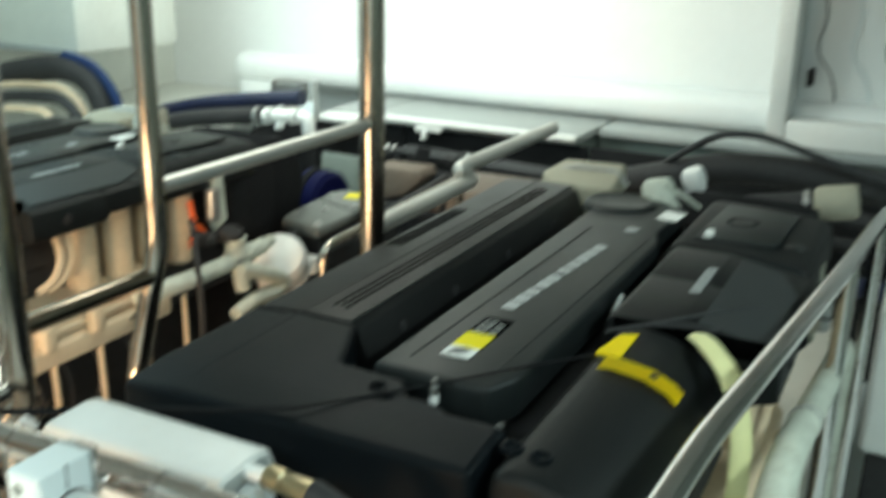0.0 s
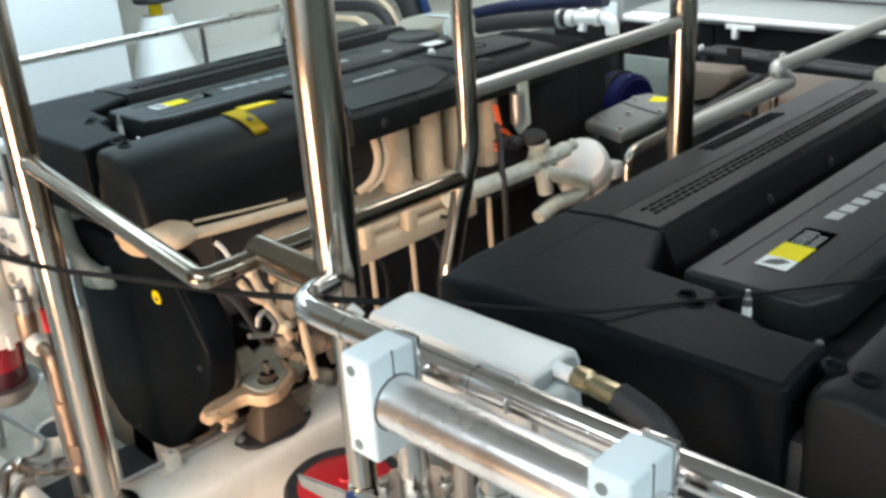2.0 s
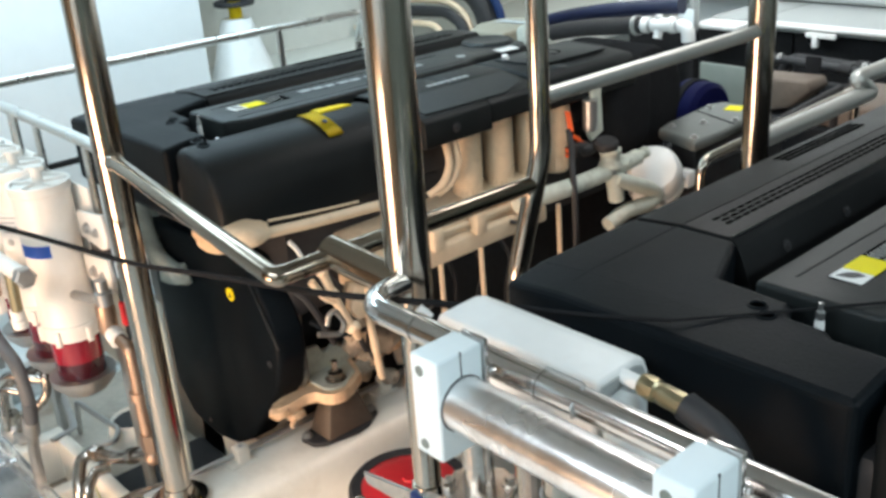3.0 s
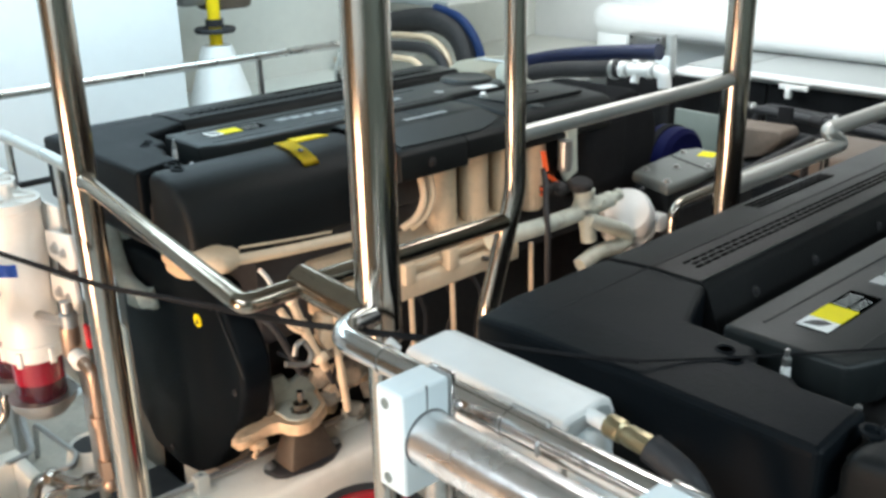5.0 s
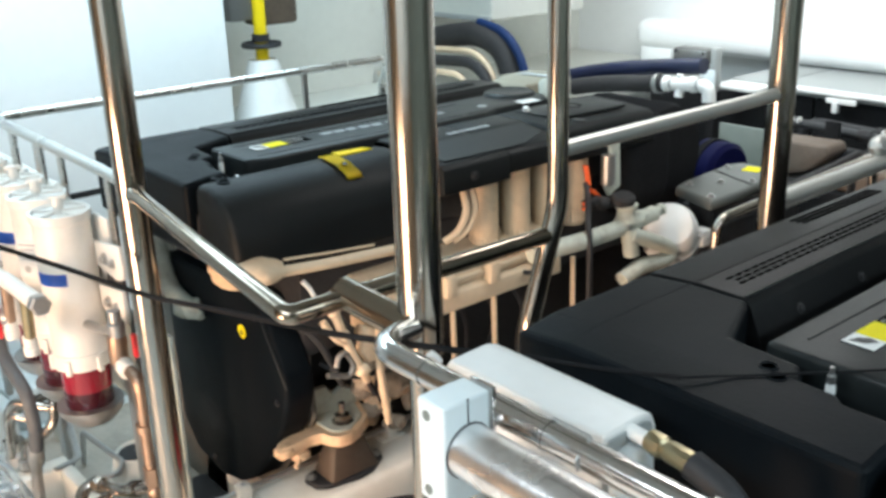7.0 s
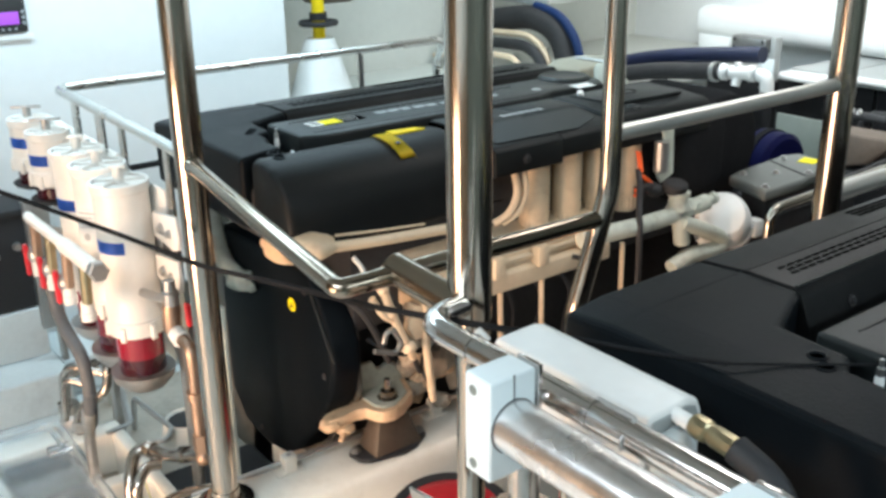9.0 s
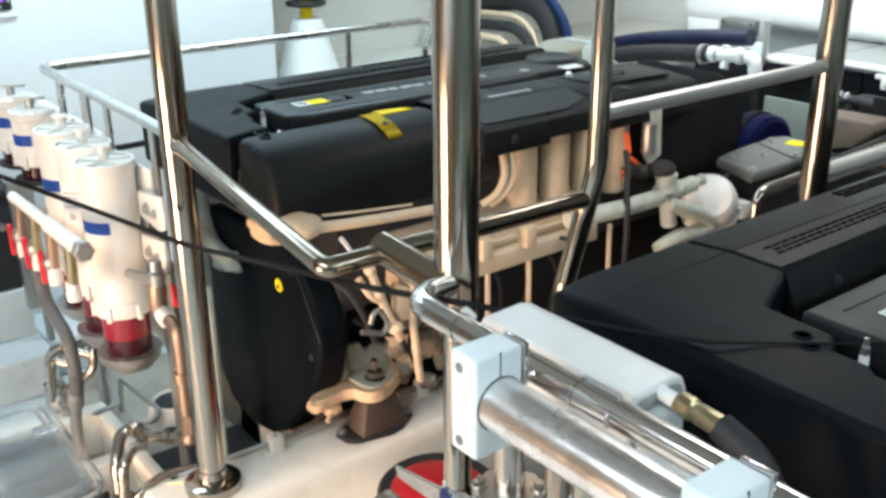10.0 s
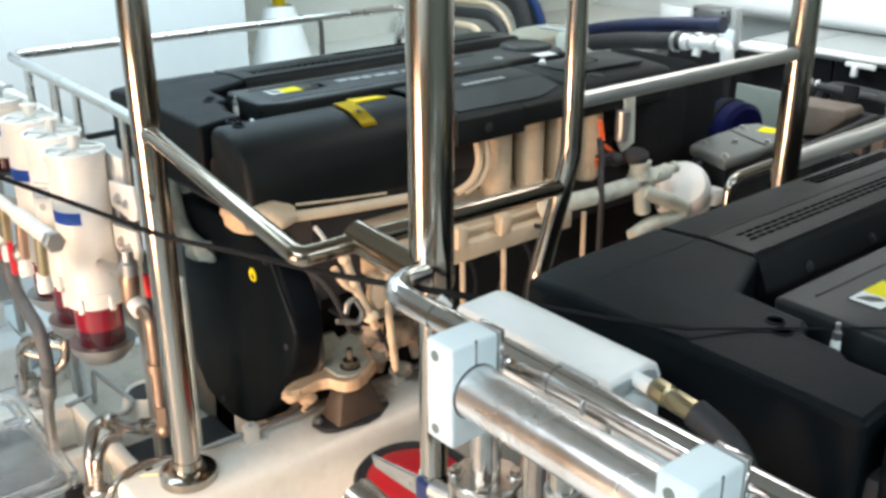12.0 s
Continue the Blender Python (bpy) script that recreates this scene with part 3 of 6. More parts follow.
    part("sump", box((-0.22, -0.12, -0.8), (0.12, 1.02, -0.431), 0.02), deep_black, e, "black sump under the block")
    # dark box added to hide the brightly lit floor behind the engine
    part("rear_dark_box", box((-0.26, 1.02, -0.9), (0.22, 1.36, -0.26), 0.05, 4), vent_black, e, "black box added to darken the space behind the engine")
    # dark backdrop added for the shadowed hull beside the belt guard
    part("shadow_backdrop", box((-0.56, -0.1, -1.09), (-0.25, -0.05, -0.25), 0.01), front_brown, e)
    for y in (0.394, 0.505, 0.616, 0.722):
        part("canister_strap", box((0.275, y + 0.045, -0.28), (0.3, y + 0.062, -0.07), 0.004), casting, e)
        can = part("filter_canister", lathe([(0, -0.06), (0.039, -0.06), (0.0395, -0.24), (0.037, -0.246), (0.036, -0.28), (0.03, -0.292), (0, -0.294)], (0.31, y, 0), n=28), cream, e, "cream screw-on filter canister")
        star = [(0.31 + (0.0388 if k % 2 else 0.0365) * math.cos(k * 0.17453), y + (0.0388 if k % 2 else 0.0365) * math.sin(k * 0.17453)) for k in range(36)]
        part("grip_ring", prism(star, "z", -0.28, -0.25, 0), cream, can, smooth=False)
    part("canister_rail", box((0.25, 0.32, -0.3), (0.275, 0.79, -0.08), 0.006), deep_black, e)
    for dy, dz in ((0.0, 0.0), (0.026, -0.004)):
        part("cream_hose", tube([(0.35, 0.285 + dy, -0.07), (0.36, 0.292 + dy, -0.12), (0.36, 0.297 + dy, -0.155), (0.355, 0.278 + dy, -0.2 + dz), (0.34, 0.24 + dy, -0.222 + dz)], 0.0095, 0.05, 10), cream, e)
    man = part("side_manifold", prism([(0.26, -0.25), (0.345, -0.27), (0.36, -0.285), (0.36, -0.335), (0.385, -0.34), (0.385, -0.385), (0.26, -0.385)], "y", 0.0, 0.6, 0.006, 2), cream, e, "cream side manifold casting with flange")
    for y in (0.2, 0.34, 0.5):
        part("lug", box((0.36, y, -0.345), (0.395, y + 0.035, -0.29), 0.006), cream, man)
        if y > 0.4:
            part("clip", tube([(0.386, y - 0.04, -0.345), (0.4, y - 0.02, -0.35), (0.392, y, -0.365)], 0.006, 0.01, 8), deep_black, man)
    part("manifold_web", prism([(0.02, -0.31), (0.58, -0.31), (0.56, -0.325), (0.04, -0.325)], "x", 0.36, 0.37, 0.003, 1), cream, man)
    for y in (0.235, 0.37, 0.52, 0.66):
        part("drop_rod", tube([(0.37, y, -0.36), (0.372, y + 0.005, -0.7)], 0.007, 0, 8), cream, e)
    part("front_pipe", tube([(0.3, -0.27, -0.162), (0.355, -0.235, -0.168), (0.368, -0.116, -0.176), (0.37, 0.08, -0.19)], 0.0118, 0.04, 14), cream, e, "cream coolant pipe")
    part("wiring_conduit", tube([(0.345, -0.2, -0.15), (0.36, -0.1, -0.157), (0.362, 0.02, -0.168)], 0.003, 0.03, 8), cream, e)
    part("thermostat_dome", blob((0.325, -0.255, -0.165), (0.062, 0.056, 0.028), 2, 0.15, detail=3), cream, e, "cream thermostat housing")
    if pump_side:
        pump_group(e)
    part("white_bracket", prism([(0.78, -0.06), (0.83, -0.06), (0.84, -0.2), (0.79, -0.22), (0.77, -0.19), (0.8, -0.15)], "x", 0.37, 0.378, 0.003, 1), casting, e, "pale bracket plate")
    part("bracket_cylinder", lathe([(0, 0), (0.02, 0), (0.02, 0.08), (0, 0.08)], (0.385, 0.775, -0.18), n=14), dull_steel, e)
    # front end
    guard = part("belt_guard", prism([(-0.27, -0.29), (0.1, -0.275), (0.205, -0.285), (0.255, -0.35), (0.3, -0.44), (0.303, -0.5), (0.27, -0.59), (0.2, -0.69), (0.11, -0.79), (0.03, -0.84), (-0.074, -0.862), (-0.2, -0.845), (-0.27, -0.77), (-0.275, -0.5)], "y", -0.2, -0.12, 0.014, 3), black_plastic, e, "smooth black belt guard with yellow sticker")
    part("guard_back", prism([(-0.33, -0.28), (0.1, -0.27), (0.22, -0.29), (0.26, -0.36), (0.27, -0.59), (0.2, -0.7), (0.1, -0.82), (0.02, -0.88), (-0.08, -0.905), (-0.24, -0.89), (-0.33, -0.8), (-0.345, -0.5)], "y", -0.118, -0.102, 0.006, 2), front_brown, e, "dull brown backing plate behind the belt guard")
    # lighter grey ridge on the guard's fold, put there for its highlight
    part("fold_highlight", tube([(0.22, -0.203, -0.316), (0.314, -0.203, -0.464)], 0.0025, 0, 8), grey_plastic, guard)
    st_ = part("sticker", lathe([(0, 0.002), (0.0165, 0.002), (0.0165, 0), (0, 0)], (0.127, -0.2, -0.384), (0, -1, 0), 20), yellow, guard)
    part("sticker_mark", prism([(0.119, -0.392), (0.135, -0.392), (0.127, -0.377)], "y", -0.2028, -0.2021, 0), label_black, st_)
    for x, z in ((-0.2, -0.33), (0.19, -0.33), (0.26, -0.52), (-0.1, -0.82)):
        part("guard_bolt", hex_bolt((x, -0.2, z), (0, -1, 0), 0.006, 0.004), deep_black, guard)
    part("front_casting", blob((-0.3, -0.15, -0.24), (0.06, 0.05, 0.06), 9, 0.4), casting, e)
    part("front_casting", tube([(-0.3, -0.2, -0.17), (-0.275, -0.21, -0.24), (-0.235, -0.218, -0.31), (-0.19, -0.222, -0.37), (-0.1, -0.222, -0.385)], 0.023, 0.06, 14), casting, e, "pale cast elbow on the engine front")
    part("front_casting", blob((-0.1, -0.222, -0.388), (0.05, 0.03, 0.03), 21, 0.45, detail=3), casting, e)
    part("front_casting", blob((0.088, -0.205, -0.251), (0.075, 0.03, 0.034), 12, 0.45, detail=3), rusty_cream, e, "brownish cream casting above the belt guard")
    link = part("linkage", tube([(0.365, -0.115, -0.25), (0.372, -0.1, -0.3), (0.373, -0.085, -0.348), (0.373, -0.063, -0.403), (0.368, -0.036, -0.455), (0.355, -0.015, -0.49)], 0.0105, 0.03, 12), cream, e, "cream throttle linkage")
    part("link_arm", tube([(0.37, -0.132, -0.305), (0.374, -0.106, -0.352), (0.374, -0.08, -0.37)], 0.0085, 0.02, 10), cream, link)
    part("link_loop", tube([(0.372, -0.106, -0.42), (0.375, -0.102, -0.395), (0.375, -0.083, -0.39), (0.374, -0.06, -0.43), (0.37, -0.072, -0.456), (0.37, -0.13, -0.434)], 0.0065, 0.018, 10), dull_steel, link)
    for y, z, r in ((-0.085, -0.35, 0.016), (-0.04, -0.45, 0.018), (-0.105, -0.29, 0.014)):
        part("link_joint", blob((0.374, y, z), (r, r, r * 0.9), 40 * r, 0.25), cream, link)
    part("front_tie", tube([(0.368, -0.172, -0.2), (0.372, -0.158, -0.22), (0.374, -0.148, -0.245)], 0.005, 0.01, 8), label_white, e)
    part("side_block", prism([(-0.025, -0.35), (0.022, -0.372), (0.026, -0.44), (-0.02, -0.44), (-0.04, -0.405)], "x", 0.335, 0.376, 0.006, 2), cream, e, "cream block on the engine side")
    part("engine_pipe", tube([(0.372, 0.006, -0.42), (0.373, 0.014, -0.5), (0.372, 0.027, -0.61)], 0.0095, 0.03, 10), cream, e)
    for k, path in enumerate((((0.28, -0.17, -0.31), (0.33, -0.13, -0.35), (0.34, -0.1, -0.42), (0.32, -0.06, -0.5)), ((0.3, -0.11, -0.27), (0.35, -0.06, -0.33), (0.345, -0.02, -0.46), (0.33, 0.02, -0.55)), ((0.26, -0.08, -0.46), (0.32, -0.03, -0.5), (0.34, 0.05, -0.49), (0.34, 0.14, -0.42)))):
        part("side_hose", tube(path, 0.008 - 0.0012 * k, 0.04, 10), rubber, e)
    part("grey_plate", prism([(-0.15, -0.385), (-0.06, -0.415), (-0.062, -0.432), (-0.15, -0.415)], "x", 0.25, 0.258, 0.003, 1), casting, e)
    for k, (x, y, z, sx, sy, sz) in enumerate(((0.29, 0.035, -0.52, 0.03, 0.04, 0.04), (0.29, 0.105, -0.56, 0.03, 0.045, 0.045), (0.3, 0.17, -0.53, 0.028, 0.04, 0.05), (0.305, 0.1, -0.48, 0.025, 0.05, 0.03))):
        part("side_casting", blob((x, y, z), (sx, sy, sz), 5 + 9 * k, 0.45, detail=3), oily_brown, e)
    for k, (x, y, z, sx, sy, sz) in enumerate(((0.235, 0.05, -0.585, 0.022, 0.028, 0.026), (0.25, 0.09, -0.615, 0.028, 0.038, 0.028), (0.25, 0.055, -0.64, 0.024, 0.04, 0.02), (0.255, 0.15, -0.6, 0.024, 0.034, 0.032))):
        part("side_casting", blob((x, y, z), (sx, sy, sz), 3 + 7 * k, 0.4, detail=3), (oily_brown, rusty_cream)[k % 2], e)
    for y, z in ((0.05, -0.56), (0.12, -0.6), (0.02, -0.63)):
        part("casting_bolt", hex_bolt((0.282, y, z), (1, -0.3, 0.2), 0.008, 0.008), dull_steel, e)
    part("side_bracket", tube([(0.33, 0.03, -0.5), (0.35, 0.06, -0.46), (0.35, 0.11, -0.45), (0.33, 0.15, -0.5)], 0.007, 0.03, 8), dull_steel, e)
    plate = prism([(0.13, 0.08), (0.13, -0.04), (0.19, -0.075), (0.222, -0.12), (0.243, -0.165), (0.25, -0.205), (0.262, -0.216), (0.28, -0.21), (0.288, -0.178), (0.285, -0.135), (0.296, -0.112), (0.318, -0.106), (0.338, -0.09), (0.344, -0.062), (0.332, -0.028), (0.3, 0.02)], "z", -0.648, -0.616, 0)
    top = max(plate.faces, key=lambda f: f.calc_center_median().z)
    bmesh.ops.inset_region(plate, faces=[top], thickness=0.011, depth=-0.004)
    bmesh.ops.bevel(plate, geom=list(plate.edges), offset=0.005, segments=2, affect="EDGES", profile=0.5)
    for v in plate.verts:
        if v.co.y < -0.12:
            v.co.z -= 0.1 * (-0.12 - v.co.y)
    arm = part("mount_arm", plate, rusty_cream, e, "cream cast mounting arm with raised lip")
    # paler plate stands for the white light falling on the arm's top
    part("arm_lit_top", prism([(0.14, 0.06), (0.14, -0.035), (0.2, -0.066), (0.245, -0.094), (0.3, -0.092), (0.32, -0.078), (0.324, -0.05), (0.29, 0.008)], "z", -0.622, -0.6145, 0.002, 1), casting, arm, "pale green arm top with the white light put into its colour")
    part("arm_toe", blob((0.272, -0.2, -0.64), (0.022, 0.026, 0.016), 4, 0.3, detail=3), rusty_cream, arm)
    part("arm_toe", blob((0.285, -0.165, -0.66), (0.016, 0.022, 0.013), 14, 0.35, detail=3), rusty_cream, arm)
    part("arm_toe", tube([(0.285, -0.16, -0.655), (0.3, -0.19, -0.675)], 0.006, 0, 10), rusty_cream, arm)
    part("arm_web", prism([(-0.085, -0.545), (-0.045, -0.545), (-0.028, -0.575), (0.0, -0.562), (0.03, -0.582), (0.052, -0.63), (0.05, -0.648), (-0.09, -0.648)], "x", 0.208, 0.224, 0.006, 2), casting, arm, "pale green cast web")
    part("mount_bolt", lathe([(0, 0.05), (0.008, 0.05), (0.008, 0.022), (0.019, 0.02), (0.019, 0.004), (0.027, 0.003), (0.027, 0), (0, 0)], (0.285, -0.045, -0.616), n=8), tarnished, arm, "rusty mounting stud and nut")
    wedge = box((0.25, -0.118, -0.738), (0.338, 0.022, -0.655), 0)
    for v in wedge.verts:
        if v.co.z > -0.7:
            v.co.x, v.co.y = 0.288 + (v.co.x - 0.288) * 0.55, -0.045 + (v.co.y + 0.045) * 0.62
    bmesh.ops.bevel(wedge, geom=list(wedge.edges), offset=0.01, segments=2, affect="EDGES", profile=0.5)
    mount = part("rubber_mount", wedge, rust_brown, e, "brown trapezoid rubber engine mount")
    lumps = shape()
    rng = random.Random(8)
    for k in range(22):
        y = rng.uniform(0.08, 0.32)
        blob((rng.uniform(0.17, 0.27), y, rng.uniform(-0.72, -0.5)), (rng.uniform(0.015, 0.04), rng.uniform(0.015, 0.05), rng.uniform(0.012, 0.04)), k * 3.1, 0.5, bm=lumps, detail=2)
    tagged(part("oily_casting", lumps, oily_brown, e, "oily brown block castings and brackets"), kind="stuff")
    wires = shape()
    for k in range(7):
        y = 0.0 + 0.09 * k
        tube([(0.34, y, -0.38), (0.35 + 0.01 * (k % 3), y + 0.03, -0.45), (0.33, y + 0.02 + 0.02 * (k % 2), -0.54), (0.3, y + 0.07, -0.62)], 0.004 + 0.002 * (k % 2), 0.05, 8, bm=wires)
    tagged(part("side_wiring", wires, rubber, e), kind="stuff")
    part("mount_foot", prism([(0.245, -0.1), (0.255, -0.14), (0.272, -0.154), (0.312, -0.147), (0.33, -0.125), (0.347, -0.04), (0.34, 0.0), (0.31, 0.048), (0.285, 0.058), (0.262, 0.04), (0.248, -0.03)], "z", -0.749, -0.736, 0.005, 2), rubber, mount, "black foot plate")
    for x, y in ((0.275, -0.137), (0.292, 0.04)):
        part("foot_bolt", hex_bolt((x, y, -0.736), (0, 0, 1), 0.009, 0.009), dull_steel, mount)
    return e


engine = marine_engine(False)
engine.matrix_basis = pose(0, 0, 1.25)
port_engine = marine_engine(True)
port_engine.matrix_basis = pose(-1.5, 0, 1.25)
tagged(port_engine, "black-covered marine diesel engine with cream filters and mounts facing the walkway", "engine")

strap = thing("yellow_strap", "pale yellow strap hose hanging over the engine side", "hose")
part("strap", tube([(0.268, 0.2, 1.242), (0.29, 0.165, 1.247), (0.335, 0.115, 1.228), (0.362, 0.085, 1.16), (0.366, 0.06, 1.0), (0.366, 0.05, 0.75)], 0.017, 0.04, 16, flat=0.35), strap_yellow, strap)
rl = thing("engine_lead", "thin loose black lead lying over the engine covers", "cable")
part("lead", tube([(0.15, 0.13, 1.252), (0.194, 0.18, 1.252), (0.244, 0.245, 1.252), (0.292, 0.336, 1.243), (0.36, 0.42, 1.228), (0.42, 0.48, 1.2)], 0.0032, 0.06, 8), rubber, rl)
part("lead", tube([(0.2, 0.188, 1.251), (0.255, 0.21, 1.252), (0.278, 0.215, 1.246), (0.29, 0.24, 1.243)], 0.0038, 0.03, 8), rubber, rl)

# ---- guard rails ----


def rail_thing(name, label, pieces, material=None):
    t = thing(name, label, "rail")
    for nm, bm in pieces:
        part(nm, bm, warm_reflection_steel if nm in ("gate_bar", "stub_bar", "stub_cap") else material or chrome, t)
    return t


R60, R35, ZR = 0.029, 0.0175, 1.265
rail_thing("guard_post", "tall polished steel post with flanged foot on the white bearer", [
    ("post", tube([(-1.232, -0.47, BED + 0.01), (-1.232, -0.47, ROOF - 0.002)], R60, 0, 24)),
    ("foot_flange", lathe([(0, 0), (0.062, 0), (0.062, 0.02), (0.05, 0.026), (0.034, 0.026), (0.031, 0.05), (0, 0.05)], (-1.232, -0.47, BED), n=32)),
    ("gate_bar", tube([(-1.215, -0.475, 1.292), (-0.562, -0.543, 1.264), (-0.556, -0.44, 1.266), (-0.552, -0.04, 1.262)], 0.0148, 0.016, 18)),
    ("weld_collar", lathe([(0.0152, 0), (0.0195, 0.0), (0.017, 0.012), (0.0149, 0.03)], (-1.205, -0.475, 1.29), (1, -0.09, -0.03), 20)),
])
rail_thing("corner_post", "thick polished steel corner post with stub bars and thin leg", [
    ("post", tube([(-0.437, -0.41, 1.23), (-0.437, -0.41, ROOF - 0.002)], 0.031, 0, 28)),
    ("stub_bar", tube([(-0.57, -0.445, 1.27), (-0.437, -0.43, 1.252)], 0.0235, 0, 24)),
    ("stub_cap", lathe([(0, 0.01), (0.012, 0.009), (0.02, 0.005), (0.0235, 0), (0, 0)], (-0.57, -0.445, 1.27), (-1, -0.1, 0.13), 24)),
    ("leg", tube([(-0.432, -0.412, 1.24), (-0.432, -0.412, FLOOR + 0.01)], 0.0205, 0, 20)),
    ("leg_sleeve", lathe([(0.0205, 0), (0.024, 0), (0.024, 0.4), (0.023, 0.405), (0.0205, 0.405)], (-0.432, -0.412, 0.52), n=22)),
])
rail_thing("engine_rail", "polished steel guard rail bent round the engine front", [
    ("rail", tube([(-0.43, -0.42, 1.255), (-0.40, -0.513, ZR), (0.335, -0.51, ZR), (0.352, -0.15, ZR), (0.42, 0.6, 1.24), (0.46, 1.25, 1.2)], 0.0168, 0.08, 20)),
    ("sleeve", lathe([(0.0169, 0), (0.0185, 0), (0.0185, 0.003), (0.0169, 0.003)], (-0.30, -0.5125, ZR), (1, 0, 0), 20)),
    ("sleeve", lathe([(0.0169, 0), (0.0185, 0), (0.0185, 0.003), (0.0169, 0.003)], (-0.10, -0.5115, ZR), (1, 0, 0), 20)),
    ("rail_post", tube([(0.43, 0.7, 1.232), (0.43, 0.7, FLOOR + 0.005)], 0.016, 0, 14)),
    ("rail_post", tube([(0.455, 1.2, 1.2), (0.455, 1.2, FLOOR + 0.005)], 0.016, 0, 14)),
], ceiling_lit_steel)
rail_thing("walkway_post", "polished steel walkway post kinked at rail height", [
    ("post", tube([(-0.55, -0.025, ROOF - 0.002), (-0.55, -0.022, 1.31), (-0.556, -0.085, 1.1), (-0.556, -0.085, FLOOR + 0.01)], 0.0175, 0.03, 20)),
])
rail_thing("walkway_post", "polished steel post where the grey hand rails meet", [
    ("post", tube([(-0.55, 0.64, FLOOR + 0.01), (-0.55, 0.64, ROOF - 0.002)], 0.028, 0, 24)),
])
rail_thing("hand_rail", "satin grey steel hand rail between two posts", [
    ("rail", tube([(-0.55, -0.012, 1.404), (-0.55, 0.615, 1.402)], 0.0135, 0, 16)),
], brushed_rail)
rail_thing("lower_rail", "satin grey steel lower rail with a double bend", [
    ("rail", tube([(-0.55, 0.66, 1.166), (-0.55, 1.16, 1.166), (-0.565, 1.1, 1.208), (-0.55, 1.75, 1.211)], 0.02, 0.025, 16)),
], brushed_rail)
pr = thing("side_rail", "low stainless guard rail round the far engine", "rail")
ZP = 1.25
part("rail", tube([(-1.455, -0.39, 1.243), (-1.6, -0.388, ZP - 0.003), (-2.385, -0.385, ZP), (-2.385, 1.02, ZP), (-2.46, 1.04, ZP - 0.1), (-2.46, 1.04, 0.93)], 0.014, 0.05, 14), rail_steel, pr)
for x, w in ((-1.572, 0.014), (-1.86, 0.014), (-2.02, 0.026), (-2.22, 0.021)):
    part("rail_bar", box((x - w, -0.392, 0.9), (x + w, -0.382, ZP - 0.008), 0.002), rail_steel, pr)
for y in (0.653,):
    part("rail_bar", tube([(-2.385, y, ZP), (-2.385, y, FLOOR)], 0.012, 0, 12), rail_steel, pr)
part("toe_strip", box((-2.391, -0.38, 0.97), (-2.379, 1.0, 0.988), 0.002), deep_black, pr, "black toe strip below the rail")

# thick tube held by two nylon blocks
ram = thing("boarding_tube", "thick polished steel tube carried along the rail", "tube")
BY, BZ = -0.594, 1.267
part("tube", tube([(-0.165, BY, BZ), (0.48, BY, BZ)], 0.0295, 0, 36), scuffed_steel, ram)
part("end_ring", lathe([(0.0297, 0), (0.0308, 0), (0.0308, 0.0015), (0.0297, 0.0015)], (-0.133, BY, BZ), (1, 0, 0), 32), grey_rubber, ram)


def clamp_block(x):
    c = thing("clamp_block", "white nylon clamp block with a split line and bolt holes", "clamp", "tube clamps", at=(x, BY, 1.26))
    part("block", box((x - 0.021, -0.626, 1.208), (x + 0.021, -0.563, 1.325), 0.004, 3), clamp_white, c)
    for z in (1.222, 1.308):
        part("bolt_hole", lathe([(0, 0.0002), (0.0035, 0.0002), (0.0042, 0.0008), (0.0058, 0.0008), (0.0058, 0)], (x - 0.006, -0.626, z), (0, -1, 0), 16), shade_grey, c)
    part("split_line", box((x + 0.0203, BY - 0.0008, 1.296), (x + 0.0213, BY + 0.0008, 1.3255), 0), deep_black, c)
    part("back_bracket", box((x - 0.012, -0.562, 1.24), (x + 0.022, -0.556, 1.327), 0.001), ceiling_lit_steel, c)
    part("bracket_screw", hex_bolt((x + 0.022, -0.556, 1.29), (1, 0.2, 0), 0.005, 0.005), ceiling_lit_steel, c)
    return c


clamp_block(-0.154)
clamp_block(0.144)

# white box cover with brass hose union
bx = thing("box_cover", "white rounded rectangular duct cover beside the rail", "cover")
part("shell", prism([(-0.452, 1.1), (-0.452, 1.228), (-0.442, 1.243), (-0.378, 1.245), (-0.36, 1.24), (-0.352, 1.222), (-0.35, 1.1)], "x", -0.343, -0.082, 0.005, 3), white_paint, bx)
# grey plate stands for the shade in the cover's hollow end
part("end_plate", prism([(-0.446, 1.11), (-0.446, 1.224), (-0.437, 1.236), (-0.38, 1.238), (-0.366, 1.233), (-0.359, 1.218), (-0.358, 1.11)], "x", -0.0835, -0.08, 0.001, 1), lid_grey, bx)
part("knob", lathe([(0, 0.02), (0.009, 0.02), (0.011, 0.01), (0.011, 0), (0, 0)], (-0.35, -0.455, 1.235), (-0.6, -0.3, 0.7), 14), white_paint, bx)
part("wire_clip", tube([(-0.36, -0.474, 1.252), (-0.36, -0.492, 1.256), (-0.3, -0.492, 1.256), (-0.3, -0.474, 1.252)], 0.002, 0.004, 8), dull_steel, bx)
part("wire_clip", tube([(-0.1, -0.487, 1.262), (-0.1, -0.507, 1.284), (-0.045, -0.507, 1.284), (-0.045, -0.53, 1.268), (-0.045, -0.528, 1.255)], 0.002, 0.004, 8), dull_steel, bx)
for x in (-0.2, -0.02):
    lg = part("stand_leg", tube([(x, -0.43, 1.12), (x, -0.43, FLOOR + 0.003)], 0.012, 0, 10), dull_steel, bx)
hu = thing("hose_union", "brass hose union with black hose and white valve body", "hose fitting")
part("valve_body", blob((-0.075, -0.41, 1.185), (0.03, 0.03, 0.036), 3, 0.15, detail=3), clamp_white, hu)
